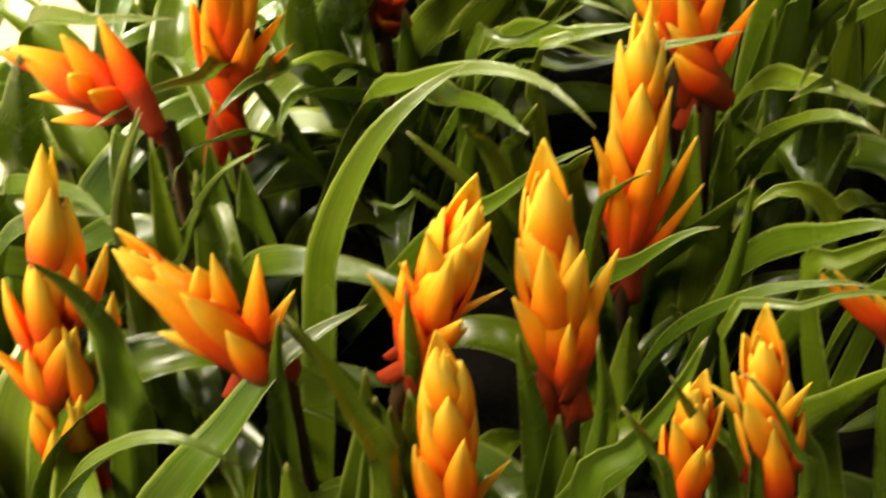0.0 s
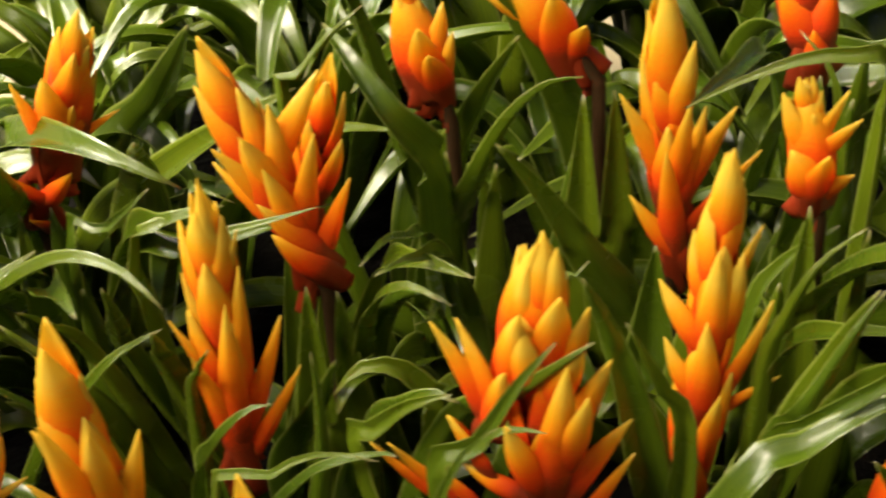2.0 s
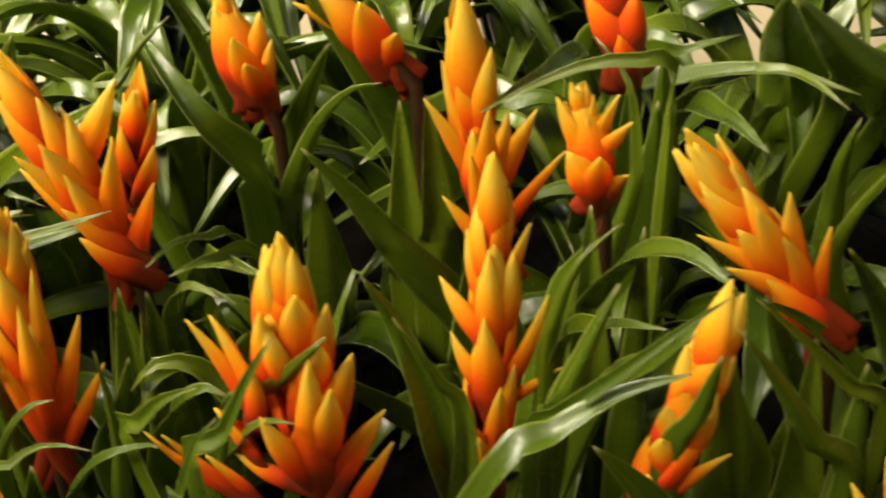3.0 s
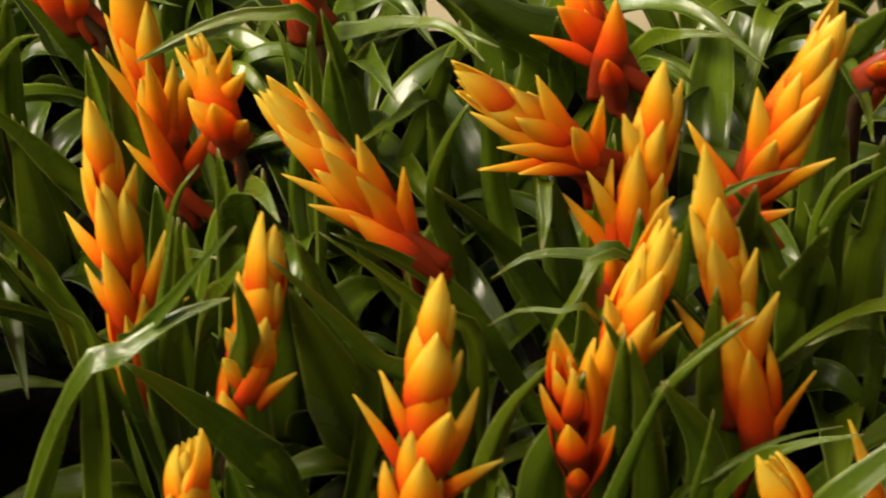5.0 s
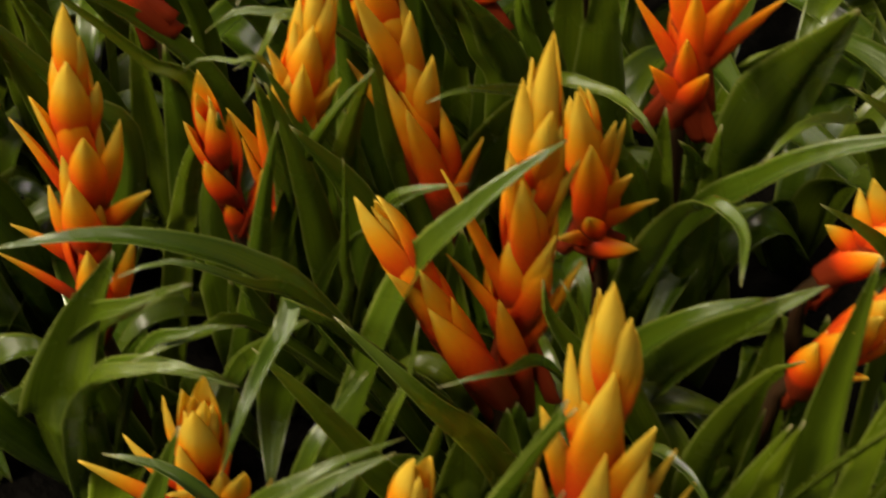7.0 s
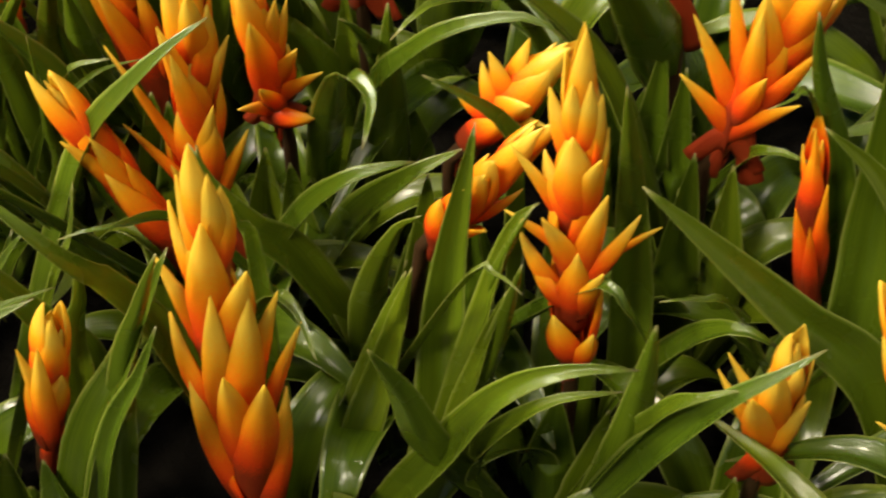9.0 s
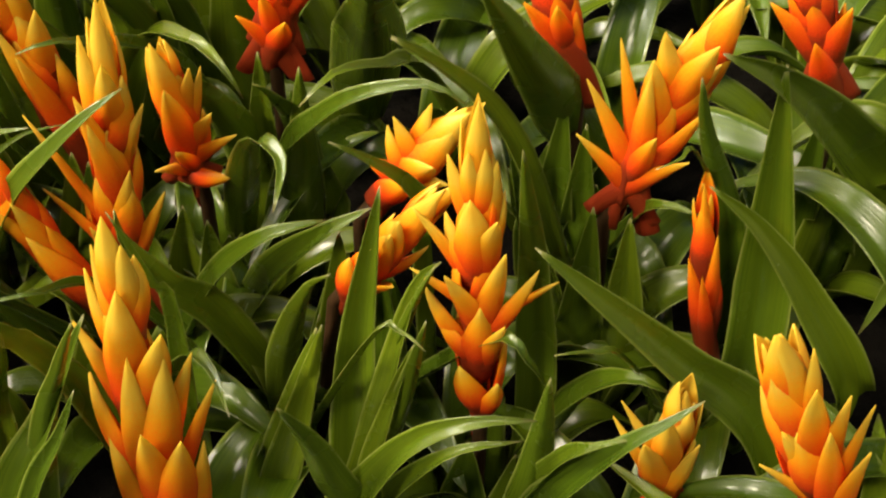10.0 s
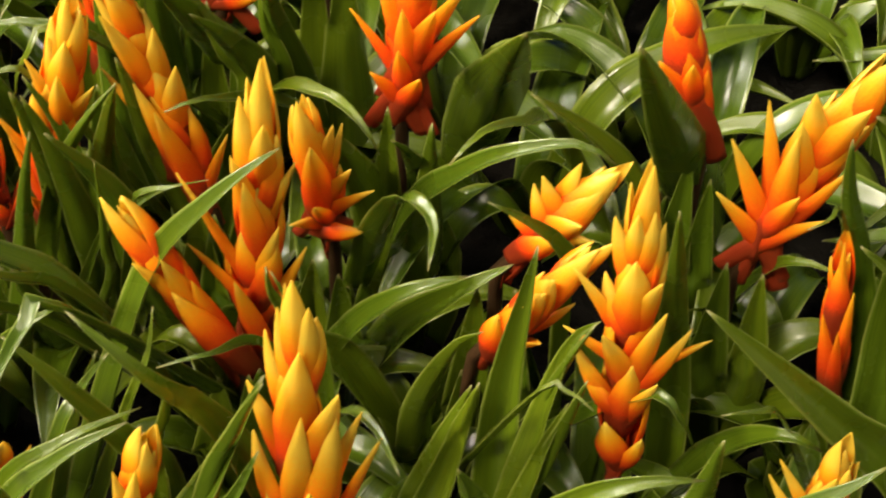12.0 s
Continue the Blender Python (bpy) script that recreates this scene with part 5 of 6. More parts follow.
bromeliad((0.728, 0.438), "deep red bromeliad spike behind dark green leaves",
          heads=[((0.696, 0.438, 0.470), (0.721, 0.438, 0.405), dict(bracts=[((0.730, 0.435, 0.403), (0.677, 0.429, 0.440), 0.014), ((0.718, 0.434, 0.419), (0.691, 0.427, 0.459), 0.019), ((0.714, 0.434, 0.406), (0.722, 0.428, 0.455), 0.019), ((0.722, 0.430, 0.386), (0.716, 0.418, 0.430), 0.013), ((0.709, 0.433, 0.431), (0.696, 0.438, 0.470), 0.019)], tone=-0.3))],
          blades=[([(0.744, 0.378, 0.145), (0.759, 0.320, 0.377), (0.768, 0.310, 0.404), (0.784, 0.300, 0.425), (0.807, 0.290, 0.441)], 0.011, dict(side=(0.60, -0.45, -0.66))),
                  ([(0.787, 0.389, 0.145), (0.833, 0.350, 0.300), (0.826, 0.343, 0.362), (0.833, 0.337, 0.402), (0.850, 0.330, 0.422)], 0.014, dict(side=(0.99, -0.01, -0.15))),
                  ([(0.679, 0.474, 0.165), (0.649, 0.484, 0.260), (0.645, 0.471, 0.343), (0.651, 0.450, 0.400)], 0.018, dict(side=(0.98, -0.17, -0.05))),
                  ([(0.714, 0.431, 0.165), (0.690, 0.408, 0.240), (0.662, 0.375, 0.324), (0.631, 0.330, 0.400)], 0.019, dict(side=(0.90, 0.16, 0.41))),
                  ([(0.745, 0.585, 0.165), (0.719, 0.605, 0.300), (0.657, 0.502, 0.400), (0.612, 0.454, 0.470)], 0.045, dict(side=(0.69, 0.27, 0.67))),
                  ([(0.697, 0.467, 0.165), (0.688, 0.334, 0.400), (0.689, 0.312, 0.397), (0.688, 0.286, 0.394)], 0.022, dict()),
                  ([(0.709, 0.543, 0.165), (0.729, 0.531, 0.330), (0.748, 0.486, 0.381), (0.770, 0.478, 0.370)], 0.023, dict(side=(0.33, 0.72, 0.61)))],
          filler=4, seed=28)

bromeliad((0.854, 0.419), "red-orange bromeliad spike leaning at the back of the bed",
          heads=[((0.896, 0.419, 0.460), (0.866, 0.419, 0.417), dict(bracts=[((0.862, 0.416, 0.416), (0.892, 0.407, 0.444), 0.018), ((0.869, 0.412, 0.412), (0.858, 0.407, 0.434), 0.017), ((0.868, 0.411, 0.416), (0.873, 0.399, 0.445), 0.014), ((0.875, 0.414, 0.423), (0.896, 0.419, 0.460), 0.019)], tone=-0.3))],
          blades=[([(0.837, 0.403, 0.165), (0.732, 0.295, 0.380), (0.705, 0.268, 0.379), (0.688, 0.277, 0.340)], 0.013, dict(side=(0.50, -0.85, -0.15))),
                  ([(0.944, 0.395, 0.200), (0.966, 0.319, 0.335), (0.987, 0.224, 0.460)], 0.042, dict(side=(0.99, 0.08, -0.11))),
                  ([(0.830, 0.425, 0.165), (0.807, 0.389, 0.270), (0.792, 0.330, 0.362), (0.785, 0.262, 0.450)], 0.028, dict(side=(0.89, 0.32, 0.33))),
                  ([(0.846, 0.415, 0.165), (0.839, 0.379, 0.280), (0.834, 0.328, 0.387), (0.853, 0.289, 0.447)], 0.019, dict(side=(0.99, -0.07, -0.12))),
                  ([(0.834, 0.405, 0.165), (0.820, 0.338, 0.320), (0.818, 0.284, 0.393), (0.814, 0.239, 0.444)], 0.026, dict(side=(0.96, 0.18, 0.19))),
                  ([(0.872, 0.390, 0.165), (0.854, 0.299, 0.330), (0.825, 0.221, 0.404), (0.805, 0.203, 0.408)], 0.013, dict(side=(0.50, -0.68, -0.54))),
                  ([(0.854, 0.553, 0.165), (0.862, 0.551, 0.330), (0.867, 0.498, 0.387), (0.869, 0.415, 0.460)], 0.036, dict(side=(1.00, 0.00, -0.05))),
                  ([(0.850, 0.548, 0.165), (0.851, 0.505, 0.360), (0.853, 0.412, 0.405), (0.849, 0.345, 0.419)], 0.015, dict(side=(1.00, 0.00, 0.03)))],
          filler=4, seed=29)

bromeliad((0.846, 0.179), "bromeliad with a tall golden spike and long pointed leaves",
          heads=[((0.865, 0.179, 0.467), (0.848, 0.179, 0.283), dict(bracts=[((0.858, 0.177, 0.393), (0.866, 0.173, 0.473), 0.014), ((0.853, 0.176, 0.387), (0.854, 0.172, 0.450), 0.014), ((0.858, 0.174, 0.386), (0.868, 0.167, 0.445), 0.014), ((0.855, 0.171, 0.340), (0.857, 0.159, 0.411), 0.013), ((0.860, 0.177, 0.291), (0.824, 0.171, 0.403), 0.013), ((0.857, 0.177, 0.283), (0.822, 0.171, 0.353), 0.012), ((0.845, 0.174, 0.286), (0.867, 0.168, 0.375), 0.014), ((0.841, 0.177, 0.270), (0.880, 0.177, 0.344), 0.013), ((0.852, 0.172, 0.252), (0.846, 0.159, 0.338), 0.014), ((0.854, 0.178, 0.347), (0.874, 0.178, 0.408), 0.013), ((0.857, 0.175, 0.348), (0.850, 0.168, 0.420), 0.015)], n=13, spread=0.8))],
          blades=[([(0.811, 0.191, 0.165), (0.764, 0.139, 0.330), (0.747, 0.103, 0.383), (0.722, 0.089, 0.406), (0.701, 0.082, 0.401)], 0.011, dict(side=(0.50, -0.82, -0.27))),
                  ([(0.805, 0.191, 0.165), (0.741, 0.124, 0.330), (0.723, 0.091, 0.359), (0.695, 0.079, 0.350)], 0.013, dict(side=(0.66, -0.74, -0.14))),
                  ([(0.847, 0.190, 0.165), (0.790, 0.072, 0.400), (0.780, 0.051, 0.411), (0.776, 0.020, 0.410), (0.767, 0.003, 0.385)], 0.017, dict()),
                  ([(0.852, 0.178, 0.165), (0.898, 0.168, 0.280), (0.929, 0.161, 0.327), (0.951, 0.163, 0.340), (0.967, 0.170, 0.340)], 0.022, dict(side=(-0.15, 0.96, 0.22)))],
          filler=2, seed=30)

bromeliad((0.883, 0.227), "small orange bromeliad spike with open lower bracts",
          heads=[((0.871, 0.227, 0.400), (0.881, 0.227, 0.317), dict(bracts=[((0.880, 0.223, 0.348), (0.871, 0.217, 0.410), 0.015), ((0.880, 0.225, 0.346), (0.886, 0.222, 0.395), 0.011), ((0.879, 0.226, 0.341), (0.893, 0.227, 0.389), 0.008), ((0.877, 0.223, 0.329), (0.895, 0.221, 0.367), 0.013), ((0.872, 0.223, 0.318), (0.908, 0.222, 0.354), 0.011), ((0.883, 0.219, 0.322), (0.879, 0.207, 0.349), 0.009), ((0.888, 0.225, 0.313), (0.862, 0.219, 0.325), 0.012), ((0.875, 0.222, 0.309), (0.904, 0.219, 0.316), 0.012), ((0.880, 0.219, 0.332), (0.878, 0.207, 0.394), 0.014)], n=9, spread=1.1, tone=-0.05, fat=1.3))],
          blades=[([(0.889, 0.217, 0.165), (0.923, 0.192, 0.260), (0.961, 0.169, 0.327), (0.990, 0.172, 0.350)], 0.024, dict(side=(-0.28, 0.87, 0.40)))],
          filler=1, seed=31)

bromeliad((0.840, 0.158), "bromeliad with a leaning orange spike, closed and slim",
          heads=[((0.788, 0.158, 0.384), (0.831, 0.158, 0.282), dict(bracts=[((0.817, 0.154, 0.325), (0.788, 0.158, 0.384), 0.013), ((0.825, 0.153, 0.308), (0.798, 0.142, 0.364), 0.013), ((0.832, 0.155, 0.287), (0.807, 0.147, 0.363), 0.015), ((0.841, 0.153, 0.277), (0.815, 0.141, 0.339), 0.016), ((0.842, 0.157, 0.260), (0.819, 0.153, 0.341), 0.014)], n=9, spread=0.35, tone=-0.05))],
          blades=[([(0.824, 0.161, 0.165), (0.761, 0.144, 0.320), (0.736, 0.136, 0.358), (0.706, 0.121, 0.384), (0.674, 0.109, 0.395), (0.633, 0.100, 0.390)], 0.020, dict(side=(0.24, -0.95, -0.18))),
                  ([(0.850, 0.144, 0.165), (0.910, 0.078, 0.330), (0.933, 0.053, 0.361), (0.950, 0.022, 0.367)], 0.013, dict())],
          filler=4, seed=32)

bromeliad((0.916, 0.297), "tall orange-red bromeliad spike with dark leaves below",
          heads=[((0.927, 0.297, 0.460), (0.918, 0.297, 0.367), dict(bracts=[((0.923, 0.295, 0.394), (0.924, 0.291, 0.464), 0.022), ((0.918, 0.295, 0.381), (0.948, 0.290, 0.443), 0.017), ((0.923, 0.295, 0.373), (0.907, 0.292, 0.445), 0.016), ((0.926, 0.295, 0.344), (0.893, 0.295, 0.419), 0.013), ((0.909, 0.295, 0.348), (0.955, 0.289, 0.427), 0.015), ((0.919, 0.289, 0.354), (0.917, 0.277, 0.405), 0.011), ((0.916, 0.291, 0.337), (0.927, 0.281, 0.384), 0.014), ((0.923, 0.293, 0.331), (0.902, 0.288, 0.383), 0.015), ((0.918, 0.291, 0.371), (0.935, 0.280, 0.433), 0.017), ((0.922, 0.290, 0.358), (0.920, 0.279, 0.432), 0.015)], n=11, spread=0.9, tone=-0.15))],
          blades=[([(0.899, 0.292, 0.165), (0.925, 0.252, 0.300), (0.958, 0.216, 0.370), (0.986, 0.197, 0.406), (1.018, 0.191, 0.420), (1.037, 0.189, 0.410)], 0.019, dict(side=(0.08, 0.89, 0.45))),
                  ([(0.880, 0.288, 0.165), (0.922, 0.197, 0.360), (0.948, 0.162, 0.389), (0.950, 0.130, 0.385)], 0.020, dict()),
                  ([(0.916, 0.303, 0.165), (0.903, 0.280, 0.270), (0.891, 0.252, 0.339), (0.874, 0.237, 0.380)], 0.029, dict(side=(0.68, 0.60, 0.42))),
                  ([(0.927, 0.317, 0.165), (0.929, 0.284, 0.290), (0.925, 0.247, 0.352), (0.918, 0.233, 0.374)], 0.019, dict(side=(0.97, 0.12, 0.20)))],
          filler=1, seed=33)

bromeliad((0.903, 0.044), "bromeliad with a large fat yellow-orange flower spike",
          heads=[((0.903, 0.045, 0.464), (0.902, 0.045, 0.217), dict(bracts=[((0.904, 0.039, 0.423), (0.905, 0.040, 0.470), 0.012), ((0.896, 0.043, 0.398), (0.899, 0.041, 0.453), 0.011), ((0.909, 0.038, 0.410), (0.911, 0.039, 0.457), 0.011), ((0.890, 0.045, 0.384), (0.892, 0.045, 0.433), 0.012), ((0.911, 0.039, 0.409), (0.913, 0.045, 0.443), 0.012), ((0.896, 0.040, 0.360), (0.907, 0.034, 0.435), 0.016), ((0.883, 0.045, 0.351), (0.885, 0.045, 0.402), 0.015), ((0.912, 0.034, 0.353), (0.919, 0.036, 0.410), 0.015), ((0.883, 0.045, 0.299), (0.879, 0.045, 0.359), 0.017), ((0.890, 0.045, 0.281), (0.906, 0.029, 0.393), 0.017), ((0.907, 0.033, 0.302), (0.921, 0.033, 0.392), 0.016), ((0.916, 0.042, 0.318), (0.926, 0.045, 0.387), 0.011), ((0.922, 0.045, 0.296), (0.934, 0.045, 0.367), 0.010), ((0.903, 0.034, 0.266), (0.908, 0.024, 0.357), 0.015), ((0.916, 0.040, 0.228), (0.927, 0.045, 0.313), 0.013), ((0.887, 0.045, 0.235), (0.884, 0.038, 0.322), 0.018), ((0.910, 0.033, 0.258), (0.923, 0.026, 0.349), 0.017)], n=9, spread=0.5, fat=1.2))],
          blades=[([(0.902, 0.072, 0.145), (0.902, 0.100, 0.333), (0.895, 0.100, 0.360), (0.887, 0.100, 0.389), (0.880, 0.100, 0.408)], 0.012, dict(side=(0.92, 0.28, 0.26))),
                  ([(0.898, 0.075, 0.165), (0.863, 0.060, 0.330), (0.838, 0.035, 0.405), (0.807, 0.038, 0.440)], 0.017, dict(side=(-0.56, -0.71, -0.42))),
                  ([(0.957, 0.058, 0.145), (0.987, 0.080, 0.220), (0.990, 0.115, 0.314), (1.002, 0.131, 0.408)], 0.024, dict(side=(-0.99, -0.07, 0.10))),
                  ([(0.925, 0.065, 0.145), (0.947, 0.080, 0.220), (0.966, 0.085, 0.297), (0.980, 0.084, 0.360)], 0.019, dict(side=(-0.97, 0.05, 0.23))),
                  ([(0.947, 0.054, 0.165), (0.997, 0.046, 0.270), (1.027, 0.031, 0.345), (1.055, 0.026, 0.374), (1.084, 0.032, 0.372)], 0.019, dict(side=(-0.29, 0.77, 0.57)))],
          filler=2, seed=34)

bromeliad((0.727, 0.050), "small pale yellow bromeliad spike close to the soil",
          heads=[((0.739, 0.050, 0.368), (0.732, 0.050, 0.274), dict(bracts=[((0.737, 0.042, 0.338), (0.741, 0.044, 0.371), 0.015), ((0.725, 0.050, 0.331), (0.725, 0.050, 0.368), 0.010), ((0.743, 0.042, 0.344), (0.746, 0.050, 0.367), 0.009), ((0.739, 0.044, 0.351), (0.745, 0.046, 0.375), 0.008), ((0.715, 0.050, 0.314), (0.702, 0.050, 0.339), 0.011), ((0.704, 0.050, 0.295), (0.682, 0.050, 0.325), 0.014), ((0.739, 0.039, 0.311), (0.725, 0.040, 0.326), 0.013), ((0.747, 0.050, 0.296), (0.757, 0.041, 0.343), 0.013), ((0.751, 0.050, 0.274), (0.765, 0.050, 0.322), 0.011), ((0.739, 0.039, 0.264), (0.741, 0.031, 0.322), 0.015)], n=8, spread=1.0, tone=0.06))],
          blades=[([(0.744, 0.091, 0.165), (0.789, 0.136, 0.310), (0.809, 0.149, 0.358), (0.834, 0.155, 0.389), (0.856, 0.159, 0.412), (0.874, 0.163, 0.427)], 0.023, dict(side=(-0.47, 0.87, 0.18))),
                  ([(0.702, 0.029, 0.165), (0.752, 0.026, 0.310), (0.792, 0.031, 0.355), (0.825, 0.051, 0.360)], 0.012, dict(side=(-0.41, 0.90, 0.16))),
                  ([(0.743, 0.030, 0.165), (0.770, 0.045, 0.280), (0.782, 0.062, 0.326), (0.799, 0.074, 0.370)], 0.014, dict(side=(-0.94, -0.05, 0.33))),
                  ([(0.698, 0.088, 0.165), (0.729, 0.097, 0.310), (0.760, 0.090, 0.365), (0.776, 0.100, 0.370)], 0.017, dict(side=(-0.50, 0.79, 0.35))),
                  ([(0.697, 0.000, 0.165), (0.713, -0.006, 0.300), (0.731, 0.007, 0.347), (0.749, 0.015, 0.396)], 0.023, dict(side=(-0.87, 0.44, 0.23))),
                  ([(0.708, 0.009, 0.165), (0.762, 0.006, 0.320), (0.797, 0.016, 0.363), (0.828, 0.027, 0.381)], 0.019, dict(side=(-0.46, 0.87, 0.19))),
                  ([(0.736, 0.016, 0.165), (0.777, 0.047, 0.320), (0.790, 0.065, 0.349), (0.805, 0.074, 0.370)], 0.015, dict(side=(-0.78, 0.61, 0.12))),
                  ([(0.754, 0.044, 0.165), (0.805, 0.074, 0.320), (0.818, 0.087, 0.353), (0.822, 0.096, 0.380)], 0.009, dict(side=(-0.86, 0.51, 0.06)))],
          filler=2, seed=35)

bromeliad((0.809, 0.021), "young bromeliad with a closed pale yellow spike",
          heads=[((0.838, 0.021, 0.380), (0.814, 0.021, 0.287), dict(bracts=[((0.826, 0.016, 0.319), (0.838, 0.021, 0.380), 0.012), ((0.822, 0.019, 0.300), (0.826, 0.011, 0.371), 0.010), ((0.822, 0.014, 0.304), (0.837, 0.004, 0.378), 0.010)], n=9, spread=0.4, tone=0.1))],
          blades=[([(0.816, 0.041, 0.145), (0.824, 0.060, 0.283), (0.806, 0.057, 0.332), (0.786, 0.053, 0.373), (0.768, 0.050, 0.404)], 0.019, dict(side=(0.58, 0.75, 0.33))),
                  ([(0.807, 0.007, 0.165), (0.780, -0.006, 0.330), (0.768, -0.009, 0.379), (0.750, -0.006, 0.397), (0.727, -0.005, 0.400)], 0.020, dict()),
                  ([(0.831, 0.004, 0.165), (0.860, 0.019, 0.333), (0.880, 0.017, 0.396), (0.897, 0.009, 0.441)], 0.015, dict(side=(0.87, 0.40, -0.28))),
                  ([(0.819, 0.018, 0.165), (0.823, 0.051, 0.306), (0.837, 0.047, 0.358), (0.844, 0.042, 0.393)], 0.016, dict(side=(0.76, 0.63, -0.13))),
                  ([(0.805, 0.001, 0.165), (0.840, 0.009, 0.300), (0.865, 0.021, 0.354), (0.892, 0.030, 0.420)], 0.021, dict(side=(-0.78, 0.58, 0.24))),
                  ([(0.815, 0.004, 0.165), (0.858, -0.002, 0.320), (0.882, -0.001, 0.375), (0.895, -0.002, 0.410)], 0.014, dict(side=(-0.77, 0.56, 0.31)))],
          filler=2, seed=36)

bromeliad((1.053, 0.119), "bromeliad with an upright golden spike on a bare red stalk",
          heads=[((1.047, 0.119, 0.477), (1.053, 0.119, 0.266), dict(bracts=[((1.049, 0.113, 0.430), (1.048, 0.115, 0.481), 0.011), ((1.045, 0.114, 0.419), (1.045, 0.112, 0.454), 0.010), ((1.054, 0.114, 0.419), (1.052, 0.112, 0.455), 0.010), ((1.043, 0.117, 0.408), (1.036, 0.119, 0.445), 0.012), ((1.057, 0.119, 0.397), (1.056, 0.115, 0.447), 0.012), ((1.050, 0.110, 0.385), (1.046, 0.108, 0.429), 0.016), ((1.038, 0.119, 0.372), (1.025, 0.119, 0.414), 0.013), ((1.060, 0.119, 0.390), (1.061, 0.119, 0.424), 0.008), ((1.044, 0.113, 0.376), (1.034, 0.119, 0.407), 0.013), ((1.056, 0.111, 0.379), (1.056, 0.108, 0.422), 0.013), ((1.045, 0.112, 0.349), (1.019, 0.119, 0.371), 0.009), ((1.042, 0.119, 0.315), (1.024, 0.119, 0.354), 0.013), ((1.057, 0.111, 0.340), (1.061, 0.108, 0.399), 0.013), ((1.059, 0.112, 0.332), (1.079, 0.119, 0.372), 0.012), ((1.074, 0.119, 0.345), (1.087, 0.119, 0.369), 0.008), ((1.048, 0.110, 0.339), (1.039, 0.108, 0.384), 0.014), ((1.047, 0.111, 0.312), (1.030, 0.119, 0.335), 0.013), ((1.058, 0.111, 0.310), (1.063, 0.105, 0.351), 0.012), ((1.052, 0.109, 0.276), (1.043, 0.105, 0.311), 0.015), ((1.059, 0.111, 0.270), (1.063, 0.104, 0.301), 0.012)], n=9, spread=0.6))],
          blades=[([(1.014, 0.099, 0.165), (1.005, 0.087, 0.240), (1.019, 0.086, 0.309), (1.030, 0.077, 0.378)], 0.017, dict(side=(0.89, 0.44, -0.13))),
                  ([(1.013, 0.087, 0.165), (1.000, 0.076, 0.240), (1.011, 0.084, 0.301), (1.023, 0.085, 0.350)], 0.013, dict(side=(-0.76, 0.65, 0.10))),
                  ([(1.021, 0.083, 0.165), (0.994, 0.046, 0.270), (0.984, 0.027, 0.342), (0.977, 0.005, 0.401)], 0.021, dict(side=(0.98, 0.08, 0.15))),
                  ([(1.013, 0.086, 0.165), (1.015, 0.048, 0.270), (1.046, 0.022, 0.354), (1.078, 0.029, 0.360)], 0.015, dict(side=(-0.03, 0.97, 0.23))),
                  ([(1.067, 0.081, 0.165), (1.081, 0.052, 0.270), (1.086, 0.045, 0.334), (1.088, 0.033, 0.401)], 0.020, dict(side=(0.99, -0.12, -0.07))),
                  ([(1.074, 0.138, 0.145), (1.082, 0.152, 0.220), (1.076, 0.159, 0.326), (1.067, 0.149, 0.421)], 0.021, dict(side=(0.99, 0.10, 0.08))),
                  ([(1.058, 0.072, 0.165), (1.096, 0.022, 0.330), (1.119, 0.005, 0.395), (1.135, 0.002, 0.419), (1.148, 0.006, 0.431)], 0.022, dict(side=(-0.06, 0.98, 0.20))),
                  ([(1.059, 0.089, 0.165), (1.092, 0.030, 0.340), (1.108, 0.007, 0.392), (1.124, 0.007, 0.400)], 0.016, dict(side=(0.10, 0.95, 0.31))),
                  ([(1.068, 0.136, 0.165), (1.102, 0.113, 0.280), (1.125, 0.087, 0.337), (1.147, 0.085, 0.330)], 0.023, dict(side=(0.33, 0.92, 0.23)))],
          filler=2, seed=37)

